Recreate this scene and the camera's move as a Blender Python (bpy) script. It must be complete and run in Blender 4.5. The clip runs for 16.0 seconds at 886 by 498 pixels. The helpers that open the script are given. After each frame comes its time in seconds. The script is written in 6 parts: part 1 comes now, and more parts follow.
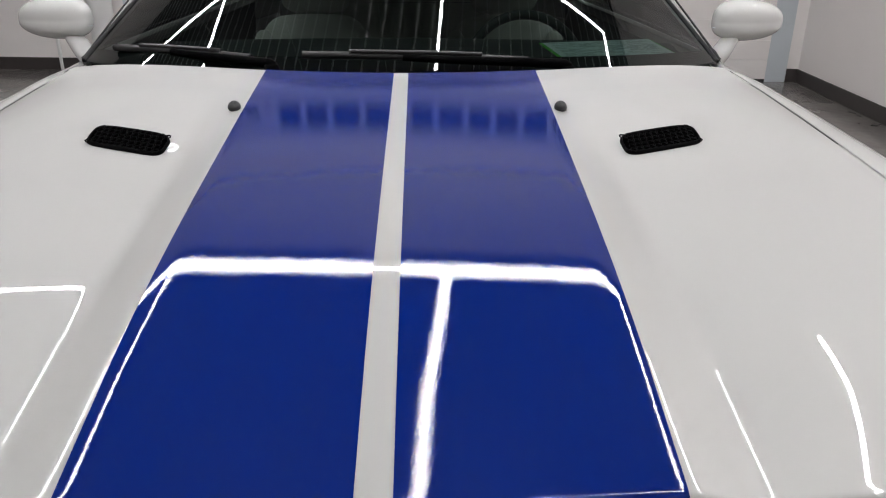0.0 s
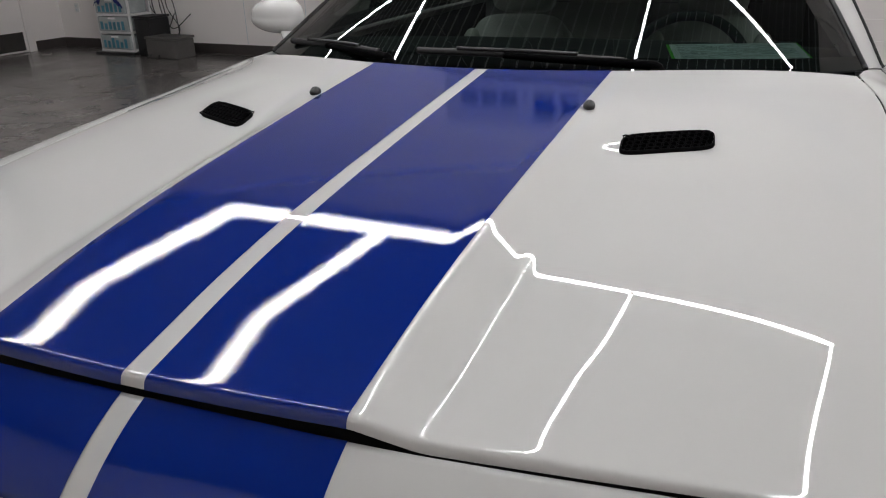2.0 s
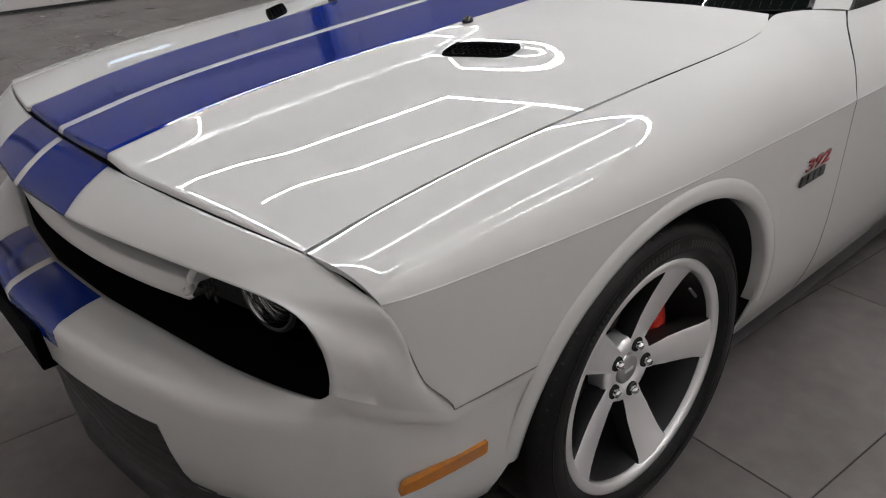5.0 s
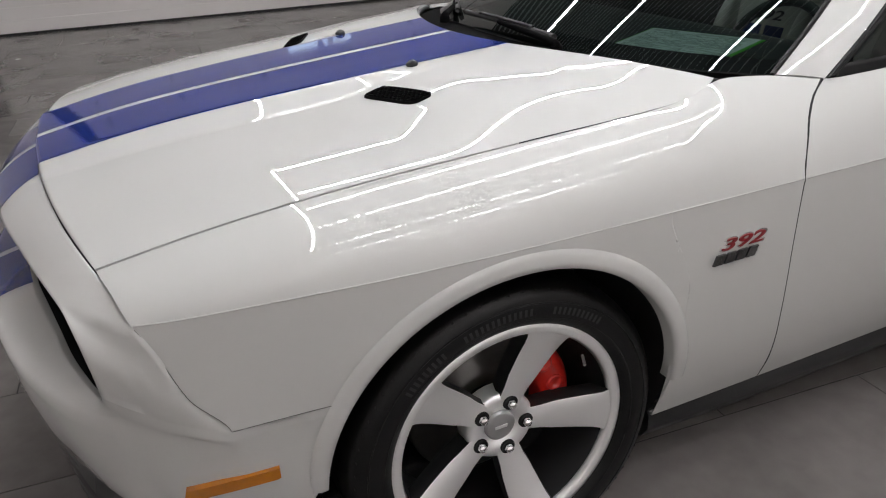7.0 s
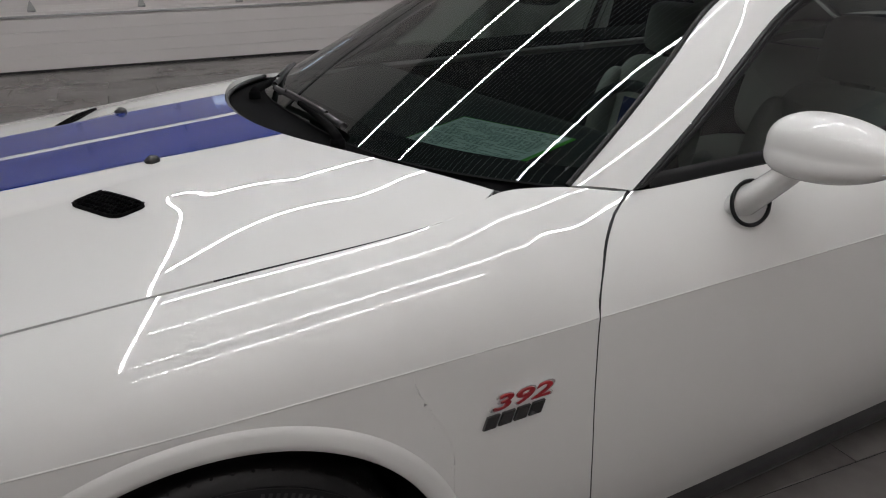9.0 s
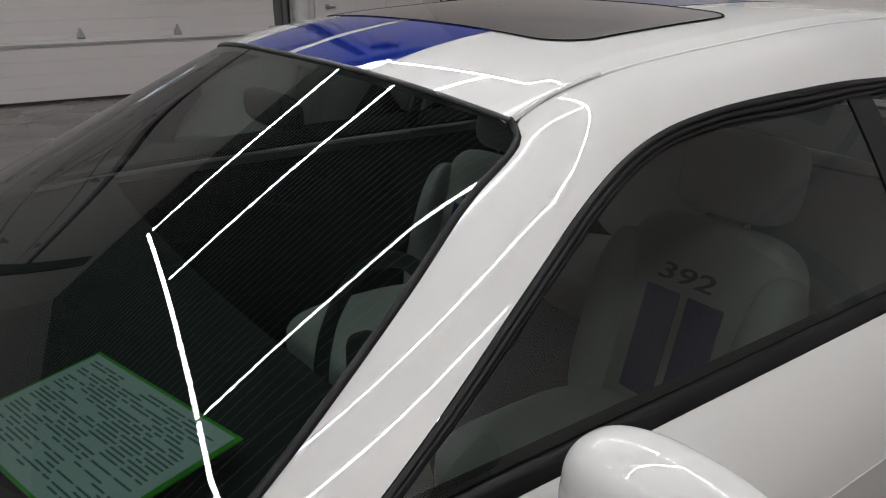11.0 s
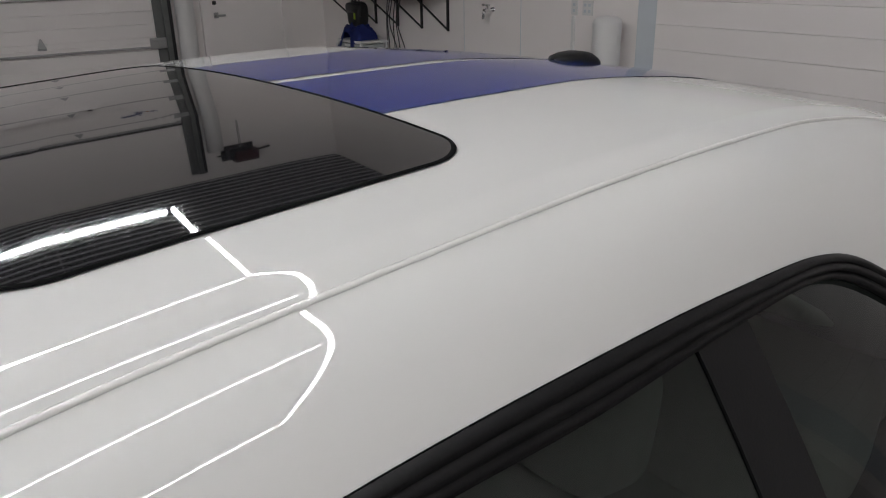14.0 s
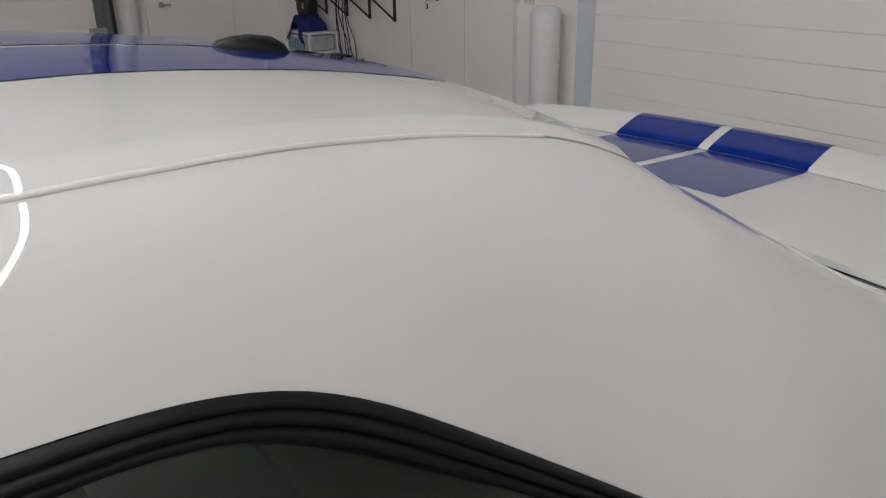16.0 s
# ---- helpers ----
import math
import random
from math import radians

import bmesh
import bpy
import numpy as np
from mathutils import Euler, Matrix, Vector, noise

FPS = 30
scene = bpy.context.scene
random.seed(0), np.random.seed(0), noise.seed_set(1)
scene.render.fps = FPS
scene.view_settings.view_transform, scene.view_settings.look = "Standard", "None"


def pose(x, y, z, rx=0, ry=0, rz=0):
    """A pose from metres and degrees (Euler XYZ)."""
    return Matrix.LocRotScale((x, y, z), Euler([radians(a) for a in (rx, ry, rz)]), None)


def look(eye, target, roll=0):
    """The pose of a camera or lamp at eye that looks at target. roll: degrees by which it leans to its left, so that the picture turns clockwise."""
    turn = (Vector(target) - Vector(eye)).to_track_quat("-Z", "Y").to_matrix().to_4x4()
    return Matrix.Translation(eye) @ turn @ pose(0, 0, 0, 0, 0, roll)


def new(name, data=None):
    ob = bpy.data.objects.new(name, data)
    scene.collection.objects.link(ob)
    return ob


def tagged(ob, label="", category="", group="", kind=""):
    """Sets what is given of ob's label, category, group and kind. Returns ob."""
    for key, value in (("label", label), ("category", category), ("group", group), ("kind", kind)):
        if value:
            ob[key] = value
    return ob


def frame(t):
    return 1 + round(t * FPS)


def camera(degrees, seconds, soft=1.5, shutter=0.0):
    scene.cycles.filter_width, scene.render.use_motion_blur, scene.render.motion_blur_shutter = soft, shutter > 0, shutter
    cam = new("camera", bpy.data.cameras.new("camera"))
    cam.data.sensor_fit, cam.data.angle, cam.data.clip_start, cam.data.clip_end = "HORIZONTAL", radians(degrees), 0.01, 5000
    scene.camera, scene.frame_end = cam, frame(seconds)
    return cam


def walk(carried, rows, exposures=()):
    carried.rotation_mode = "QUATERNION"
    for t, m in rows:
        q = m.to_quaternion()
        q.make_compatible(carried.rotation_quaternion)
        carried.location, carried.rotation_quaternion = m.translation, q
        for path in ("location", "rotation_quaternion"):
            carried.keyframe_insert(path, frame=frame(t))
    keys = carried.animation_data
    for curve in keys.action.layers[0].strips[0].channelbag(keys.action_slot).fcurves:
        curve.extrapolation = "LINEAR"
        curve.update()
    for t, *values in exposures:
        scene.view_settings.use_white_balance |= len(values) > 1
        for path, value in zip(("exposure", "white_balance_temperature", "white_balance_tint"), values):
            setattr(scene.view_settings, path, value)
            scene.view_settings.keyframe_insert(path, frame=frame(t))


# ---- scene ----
cam = camera(61.0, 16.0, soft=1.1)

PATH = [
    (0, (0.035, -0.263, 1.319), (0.097, 1.581, 0.545), 0.4),
    (0.5, (0.119, -0.26, 1.323), (0.0, 1.584, 0.556), -0.1),
    (1, (0.251, -0.299, 1.342), (-0.081, 1.517, 0.573), -0.8),
    (1.5, (0.391, -0.327, 1.363), (-0.14, 1.444, 0.601), -1.4),
    (2, (0.525, -0.319, 1.332), (-0.155, 1.398, 0.562), -1.6),
    (2.5, (0.722, -0.333, 1.343), (-0.096, 1.299, 0.528), -1.8),
    (3, (0.885, -0.342, 1.359), (-0.042, 1.208, 0.5), -2.1),
    (3.5, (1.063, -0.357, 1.38), (0.042, 1.119, 0.497), -2.2),
    (4, (1.21, -0.339, 1.384), (0.103, 1.065, 0.487), -2.2),
    (4.2, (1.274, -0.322, 1.373), (0.125, 1.044, 0.472), -2.3),
    (6.3, (1.998, 0.081, 1.396), (0.402, 0.879, 0.493), -3.5),
    (6.5, (1.994, 0.145, 1.404), (0.383, 0.917, 0.505), -3.3),
    (7, (2.0, 0.325, 1.423), (0.349, 1.057, 0.562), -3.0),
    (7.5, (1.997, 0.464, 1.419), (0.325, 1.182, 0.589), -2.6),
    (8, (1.972, 0.592, 1.417), (0.289, 1.32, 0.617), -2.2),
    (8.5, (1.916, 0.748, 1.417), (0.241, 1.516, 0.639), -1.7),
    (9, (1.852, 0.873, 1.436), (0.206, 1.72, 0.68), -1.3),
    (9.5, (1.76, 1.051, 1.454), (0.135, 1.969, 0.734), -1.1),
    (10, (1.657, 1.237, 1.5), (0.068, 2.22, 0.788), -1.0),
    (10.2, (1.601, 1.307, 1.508), (0.022, 2.308, 0.798), -1.0),
    (12.3, (1.03, 1.966, 1.618), (-0.43, 3.139, 0.917), -0.6),
    (12.5, (0.993, 2.019, 1.616), (-0.468, 3.193, 0.916), -1.4),
    (13, (0.951, 2.134, 1.63), (-0.498, 3.315, 0.919), -1.2),
    (13.5, (0.95, 2.284, 1.638), (-0.492, 3.469, 0.92), -1.2),
    (14, (0.965, 2.435, 1.63), (-0.483, 3.613, 0.911), -1.2),
    (14.5, (0.974, 2.583, 1.629), (-0.476, 3.756, 0.906), -1.1),
    (15, (0.965, 2.763, 1.617), (-0.483, 3.938, 0.894), -0.9),
    (15.5, (0.990, 2.908, 1.616), (-0.452, 4.087, 0.886), -0.95),
    (16, (1.018, 3.055, 1.57), (-0.418, 4.237, 0.834), -1.0),
]

walk(cam, [(t, look(eye, target, roll)) for t, eye, target, roll in PATH],
     [(0.0, -0.28), (1.0, -0.33), (2.5, -0.53), (4.0, -0.52), (6.5, -0.13), (7.2, -0.15), (8.5, -0.44), (10.0, -0.52), (12.5, -0.7), (14.0, -0.85), (15.0, -0.72), (16.0, -0.54)])

# ---- world, sun and large lights ----
world = bpy.data.worlds.new("world")
scene.world = world
world.use_nodes = True
_bg = world.node_tree.nodes["Background"]
_bg.inputs[0].default_value = (0.5, 0.52, 0.55, 1)
_bg.inputs[1].default_value = 0.1

ROOM_TURN = radians(-5.0)
CEIL = 6.0
LAMP_Z = 3.3
BACK, LEFT, RIGHT, FRONT = 7.36, -9.25, 3.1, -2.7
TUBE_POWER = 102.0


# ---- materials ----
def material(name, color, rough=0.5, metal=0.0, coat=0.0, spec=0.5):
    m = bpy.data.materials.new(name)
    m.use_nodes = True
    b = m.node_tree.nodes["Principled BSDF"]
    b.inputs["Base Color"].default_value = (*color, 1)
    b.inputs["Roughness"].default_value = rough
    b.inputs["Metallic"].default_value = metal
    b.inputs["Coat Weight"].default_value = coat
    b.inputs["Coat Roughness"].default_value = 0.008
    b.inputs["Specular IOR Level"].default_value = spec
    return m


def vary(m, amount=0.12, scale=6.0, detail=6.0, bump=0.0, bump_scale=60.0, rough=0.0, coords="Object"):
    """Colour variation, fine relief and uneven gloss from noise at two scales."""
    nt = m.node_tree
    b = nt.nodes["Principled BSDF"]
    tc = nt.nodes.new("ShaderNodeTexCoord")
    n = nt.nodes.new("ShaderNodeTexNoise")
    n.inputs["Scale"].default_value, n.inputs["Detail"].default_value = scale, detail
    nt.links.new(tc.outputs[coords], n.inputs["Vector"])
    if amount:
        base = b.inputs["Base Color"].default_value[:]
        mix = nt.nodes.new("ShaderNodeMix")
        mix.data_type = "RGBA"
        mix.inputs[6].default_value = [c * (1 - amount) for c in base[:3]] + [1]
        mix.inputs[7].default_value = [min(1, c * (1 + amount)) for c in base[:3]] + [1]
        nt.links.new(n.outputs["Fac"], mix.inputs[0])
        nt.links.new(mix.outputs[2], b.inputs["Base Color"])
    if rough:
        r = nt.nodes.new("ShaderNodeMapRange")
        base_r = b.inputs["Roughness"].default_value
        r.inputs[3].default_value, r.inputs[4].default_value = max(0.02, base_r - rough), min(1, base_r + rough)
        nt.links.new(n.outputs["Fac"], r.inputs[0])
        nt.links.new(r.outputs[0], b.inputs["Roughness"])
    if bump:
        n2 = nt.nodes.new("ShaderNodeTexNoise")
        n2.inputs["Scale"].default_value, n2.inputs["Detail"].default_value = bump_scale, 3
        nt.links.new(tc.outputs[coords], n2.inputs["Vector"])
        bp = nt.nodes.new("ShaderNodeBump")
        bp.inputs["Strength"].default_value, bp.inputs["Distance"].default_value = bump, 0.002
        nt.links.new(n2.outputs["Fac"], bp.inputs["Height"])
        nt.links.new(bp.outputs[0], b.inputs["Normal"])
        if b.inputs["Coat Weight"].default_value > 0:
            nt.links.new(bp.outputs[0], b.inputs["Coat Normal"])
    return m


def glass_material(name, tint, gloss=0.008):
    m = bpy.data.materials.new(name)
    m.use_nodes = True
    nt = m.node_tree
    nt.nodes.remove(nt.nodes["Principled BSDF"])
    out = nt.nodes["Material Output"]
    tr, gl, mx, fr = (nt.nodes.new("ShaderNode" + k) for k in ("BsdfTransparent", "BsdfGlossy", "MixShader", "Fresnel"))
    tr.inputs[0].default_value = (*tint, 1)
    gl.inputs["Roughness"].default_value = gloss
    fr.inputs[0].default_value = 1.5
    nt.links.new(fr.outputs[0], mx.inputs[0])
    nt.links.new(tr.outputs[0], mx.inputs[1])
    nt.links.new(gl.outputs[0], mx.inputs[2])
    nt.links.new(mx.outputs[0], out.inputs[0])
    return m


def emitter(name, color, strength):
    m = bpy.data.materials.new(name)
    m.use_nodes = True
    b = m.node_tree.nodes["Principled BSDF"]
    b.inputs["Base Color"].default_value = (0.8, 0.8, 0.8, 1)
    b.inputs["Emission Color"].default_value = (*color, 1)
    b.inputs["Emission Strength"].default_value = strength
    return m


M_WHITE = vary(material("white_paint", (0.51, 0.51, 0.497), 0.5, 0, 1.0, 0.1), 0.015, 2.0, 3)
M_BLUE = vary(material("blue_vinyl", (0.001, 0.015, 0.165), 0.6, 0, 1.0, 0.0), 0.05, 3.0, 3, 0.022, 330)
M_BLUE.node_tree.nodes["Principled BSDF"].inputs["Coat Roughness"].default_value = 0.014
M_GAPWHITE = vary(material("white_stripe_paint", (0.58, 0.58, 0.555), 0.4, 0, 0.8), 0.015, 2.0, 3)
M_BLACK = vary(material("black_plastic", (0.012, 0.012, 0.013), 0.42), 0.2, 40, 4, 0.08, 500)
M_RUBBER = vary(material("black_rubber", (0.014, 0.014, 0.015), 0.55), 0.25, 30, 5, 0.2, 300, 0.1)
M_SEAL = vary(material("black_rubber_seal", (0.005, 0.005, 0.0055), 0.45, 0, 0, 0.22), 0.2, 40, 4, 0.08, 300)
M_TYRE = vary(material("tyre_rubber", (0.0035, 0.0035, 0.0038), 0.36, 0, 0, 0.28), 0.3, 18, 6, 0.2, 160, 0.1)
# tyre black lightened to paint in the glints on raised lettering
M_GLINTMARK = vary(material("lettering_glint_rubber", (0.02, 0.02, 0.021), 0.3), 0.4, 40)
M_COWL = vary(material("rough_black_cowl", (0.0022, 0.0022, 0.0024), 0.7, 0, 0, 0.02), 0.2, 40, 4, 0.1, 400)
M_HOLE = vary(material("black_vent_plastic", (0.003, 0.003, 0.0033), 0.75, 0, 0, 0.04), 0.2, 30)
# near-black that paints in the shade of a deep vent
M_VENTSHADE = vary(material("painted_vent_shade", (0.0006, 0.0006, 0.0007), 0.9, 0, 0, 0.0), 0.2, 30)
M_DARK = vary(material("dark_underbody", (0.006, 0.006, 0.007), 0.8), 0.3, 10)
M_PIANO = material("gloss_black_glass", (0.006, 0.006, 0.007), 0.04, 0, 1.0)
M_GLASS = glass_material("windscreen_glass", (0.34, 0.42, 0.395))
M_SIDEGLASS = glass_material("tinted_side_glass", (0.26, 0.305, 0.285))
M_ALU = vary(material("machined_aluminium", (0.93, 0.93, 0.93), 0.42, 0.85), 0.03, 8, 3, 0.02, 900)
M_ALUDARK = vary(material("dark_grey_alloy", (0.014, 0.014, 0.015), 0.42, 0.2), 0.15, 20, 4, 0.08, 400)
M_CHROME = material("chrome", (0.85, 0.85, 0.86), 0.08, 1.0)
M_RED = vary(material("red_caliper_paint", (0.55, 0.02, 0.012), 0.3, 0, 0.6), 0.1, 30)
M_BADGE = vary(material("dark_red_enamel", (0.20, 0.005, 0.008), 0.3, 0, 0.25, 0.3), 0.1, 30)
M_DISC = vary(material("cast_iron_disc", (0.12, 0.115, 0.11), 0.42, 0.9), 0.2, 30, 4, 0.1, 300)
M_AMBER = vary(material("amber_lens", (0.42, 0.14, 0.006), 0.15, 0, 0.8), 0.15, 90)
M_LAMPGLASS = glass_material("headlamp_glass", (0.8, 0.8, 0.8))
M_SEAT = vary(material("pale_grey_leather", (0.40, 0.41, 0.37), 0.5), 0.08, 14, 6, 0.25, 220)
M_SEATBLUE = vary(material("blue_leather", (0.012, 0.025, 0.12), 0.5), 0.1, 14, 6, 0.25, 220)
M_SEATTEXT = material("charcoal_embroidery", (0.02, 0.022, 0.025), 0.7)
M_TRIM = vary(material("dark_cabin_plastic", (0.028, 0.03, 0.03), 0.7), 0.2, 20, 5, 0.2, 260)
M_PAPER = vary(material("printed_paper", (0.74, 0.84, 0.82), 0.7), 0.05, 12)
M_INK = material("grey_print", (0.2, 0.26, 0.26), 0.7)
M_GREEN = material("bright_green_folder", (0.08, 0.55, 0.03), 0.5)
M_WALL = vary(material("white_wall_paint", (0.9, 0.86, 0.84), 0.6), 0.03, 1.5, 6, 0.05, 90)
M_DOORP = vary(material("white_door_panel", (0.89, 0.852, 0.835), 0.45), 0.03, 2.0, 5, 0.04, 70)
M_CEIL = vary(material("dark_ceiling_deck", (0.014, 0.014, 0.015), 0.55), 0.15, 2.0)
M_RIB = vary(material("ceiling_rib_edge", (0.62, 0.62, 0.63), 0.4, 0.0), 0.15, 2.0)
M_BASEB = vary(material("dark_brown_baseboard", (0.05, 0.042, 0.04), 0.5), 0.15, 6, 5)
M_STEEL = vary(material("galvanised_steel", (0.42, 0.42, 0.42), 0.4, 0.8), 0.15, 18, 5, 0.05, 90, 0.1)
M_KICK = vary(material("dark_kick_plate", (0.09, 0.085, 0.08), 0.35, 0.5), 0.15, 8, 5)
M_WHITEPL = vary(material("white_plastic", (0.75, 0.75, 0.74), 0.4), 0.03, 10)
M_CLEARPL = vary(material("clear_drawer_plastic", (0.42, 0.45, 0.45), 0.25), 0.35, 9, 5)
M_CLOTH = vary(material("royal_blue_cloth", (0.008, 0.018, 0.13), 0.85), 0.3, 12, 6, 0.4, 80)
M_GREYBOX = vary(material("dark_grey_plastic", (0.1, 0.095, 0.09), 0.5), 0.2, 9, 5, 0.1, 120)
M_SIGN = material("blue_sign_letter", (0.015, 0.02, 0.12), 0.5)
M_SIGNPANEL = vary(material("pale_sign_panel", (0.55, 0.56, 0.6), 0.5), 0.03, 2)
M_TUBE = emitter("lit_tube", (0.985, 0.985, 1.0), TUBE_POWER)
M_DAYLIGHT = emitter("daylit_pane", (0.62, 0.8, 1.0), 2.0)
M_JAMB = vary(material("grey_door_jamb", (0.6, 0.645, 0.68), 0.5), 0.06, 5)
M_TRACK = vary(material("dull_galvanised_steel", (0.16, 0.165, 0.16), 0.5, 0.5), 0.25, 9, 6, 0.05, 60, 0.1)
M_MOTOR = vary(material("dark_maroon_paint", (0.05, 0.006, 0.008), 0.4, 0, 0.3), 0.2, 20)
M_BOTTLE = vary(material("teal_bottle_plastic", (0.06, 0.22, 0.3), 0.35), 0.5, 6)


def tile_material():
    m = material("grey_porcelain_tile", (0.075, 0.07, 0.067), 0.32)
    nt = m.node_tree
    b = nt.nodes["Principled BSDF"]
    tc, info = nt.nodes.new("ShaderNodeTexCoord"), nt.nodes.new("ShaderNodeObjectInfo")
    add = nt.nodes.new("ShaderNodeVectorMath")
    add.operation = "ADD"
    nt.links.new(tc.outputs["Object"], add.inputs[0])
    sc = nt.nodes.new("ShaderNodeVectorMath")
    sc.operation = "SCALE"
    sc.inputs["Scale"].default_value = 1.0
    nt.links.new(info.outputs["Location"], sc.inputs[0])
    nt.links.new(sc.outputs[0], add.inputs[1])
    n1, n2 = nt.nodes.new("ShaderNodeTexNoise"), nt.nodes.new("ShaderNodeTexNoise")
    n1.inputs["Scale"].default_value, n1.inputs["Detail"].default_value, n1.inputs["Distortion"].default_value = 1.6, 6, 0.2
    n2.inputs["Scale"].default_value, n2.inputs["Detail"].default_value = 14, 6
    for n in (n1, n2):
        nt.links.new(add.outputs[0], n.inputs["Vector"])
    ramp = nt.nodes.new("ShaderNodeValToRGB")
    ramp.color_ramp.elements[0].position, ramp.color_ramp.elements[0].color = 0.22, (0.106, 0.097, 0.093, 1)
    ramp.color_ramp.elements[1].position, ramp.color_ramp.elements[1].color = 0.8, (0.235, 0.217, 0.208, 1)
    mixn = nt.nodes.new("ShaderNodeMath")
    mixn.operation = "MULTIPLY_ADD"
    mixn.inputs[1].default_value = 0.3
    nt.links.new(n2.outputs["Fac"], mixn.inputs[0])
    half = nt.nodes.new("ShaderNodeMath")
    half.operation = "MULTIPLY"
    half.inputs[1].default_value = 0.7
    nt.links.new(n1.outputs["Fac"], half.inputs[0])
    nt.links.new(half.outputs[0], mixn.inputs[2])
    nt.links.new(mixn.outputs[0], ramp.inputs[0])
    hsv = nt.nodes.new("ShaderNodeHueSaturation")
    val = nt.nodes.new("ShaderNodeMapRange")
    val.inputs[3].default_value, val.inputs[4].default_value = 0.9, 1.12
    nt.links.new(info.outputs["Random"], val.inputs[0])
    nt.links.new(val.outputs[0], hsv.inputs["Value"])
    nt.links.new(ramp.outputs[0], hsv.inputs["Color"])
    nt.links.new(hsv.outputs[0], b.inputs["Base Color"])
    rr = nt.nodes.new("ShaderNodeMapRange")
    rr.inputs[3].default_value, rr.inputs[4].default_value = 0.10, 0.34
    nt.links.new(n1.outputs["Fac"], rr.inputs[0])
    nt.links.new(rr.outputs[0], b.inputs["Roughness"])
    return m


M_TILE = tile_material()
M_GROUT = vary(material("dark_grout", (0.02, 0.019, 0.018), 0.8), 0.2, 20)


# ---- mesh helpers ----
def mesh_object(name, verts, faces, mat, parent=None, label="", smooth=True):
    me = bpy.data.meshes.new(name)
    me.from_pydata([tuple(map(float, v)) for v in verts], [], faces)
    me.validate()
    if smooth:
        me.polygons.foreach_set("use_smooth", [True] * len(me.polygons))
    me.materials.append(mat)
    ob = new(name, me)
    if parent is not None:
        ob.parent = parent
    return tagged(ob, label=label) if label else ob


def part(name, bm, mat, parent=None, label="", smooth=False):
    me = bpy.data.meshes.new(name)
    bmesh.ops.recalc_face_normals(bm, faces=bm.faces)
    bm.to_mesh(me)
    bm.free()
    if smooth:
        me.polygons.foreach_set("use_smooth", [True] * len(me.polygons))
    me.materials.append(mat)
    ob = new(name, me)
    if parent is not None:
        ob.parent = parent
    return tagged(ob, label=label) if label else ob


def box_bm(bm, x0, x1, y0, y1, z0, z1, bevel=0.0, turn=None):
    r = bmesh.ops.create_cube(bm, size=1)
    vs = r["verts"]
    bmesh.ops.scale(bm, vec=(x1 - x0, y1 - y0, z1 - z0), verts=vs)
    bmesh.ops.translate(bm, vec=((x0 + x1) / 2, (y0 + y1) / 2, (z0 + z1) / 2), verts=vs)
    if bevel:
        es = list({e for v in vs for e in v.link_edges})
        bmesh.ops.bevel(bm, geom=es, offset=bevel, segments=2, affect="EDGES", profile=0.6)
    return bm


def box(name, x0, x1, y0, y1, z0, z1, mat, parent=None, label="", bevel=0.004):
    return part(name, box_bm(bmesh.new(), x0, x1, y0, y1, z0, z1, bevel), mat, parent, label)


def pchip(xs, ys):
    """A smooth curve through a few stations that never overshoots."""
    xs, ys = np.array(xs, float), np.array(ys, float)
    h, d = np.diff(xs), np.diff(ys) / np.diff(xs)
    m = np.zeros_like(xs)
    m[0], m[-1] = d[0], d[-1]
    for i in range(1, len(xs) - 1):
        if d[i - 1] * d[i] > 0:
            w1, w2 = 2 * h[i] + h[i - 1], h[i] + 2 * h[i - 1]
            m[i] = (w1 + w2) / (w1 / d[i - 1] + w2 / d[i])

    def f(x):
        x = np.clip(np.asarray(x, float), xs[0], xs[-1])
        i = np.clip(np.searchsorted(xs, x) - 1, 0, len(xs) - 2)
        t = (x - xs[i]) / h[i]
        return ((1 + 2 * t) * (1 - t) ** 2 * ys[i] + t * (1 - t) ** 2 * h[i] * m[i]
                + t * t * (3 - 2 * t) * ys[i + 1] + t * t * (t - 1) * h[i] * m[i + 1])
    return f


def fair(xs, ys, width=0.05):
    """As pchip, with its curvature evened out over a share of its length, so that reflections run clean."""
    f = pchip(xs, ys)
    lo, hi = float(xs[0]), float(xs[-1])
    q = np.linspace(lo, hi, 1201)
    v = f(q)
    k = max(3, int(width * 1200))
    w = np.hanning(2 * k + 1)
    w /= w.sum()
    left = v[0] - (v[1:k + 1][::-1] - v[0])
    right = v[-1] - (v[-k - 1:-1][::-1] - v[-1])
    s = np.convolve(np.r_[left, v, right], w, "valid")
    return lambda x: np.interp(np.asarray(x, float), q, s)


def spline3(pts, n):
    """n points, evenly spaced, on a smooth line through the given ones."""
    p = np.array(pts, float)
    s = np.r_[0, np.cumsum(np.linalg.norm(np.diff(p, axis=0), axis=1))]
    q = np.linspace(0, s[-1], n)
    return np.stack([fair(s, p[:, k], 0.03)(q) for k in range(3)], -1)


def smooth01(t):
    t = np.clip(t, 0, 1)
    return t * t * (3 - 2 * t)


def grid_normals(g):
    du, dv = np.gradient(g, axis=0), np.gradient(g, axis=1)
    n = np.cross(du, dv)
    return n / np.maximum(np.linalg.norm(n, axis=-1, keepdims=True), 1e-9)


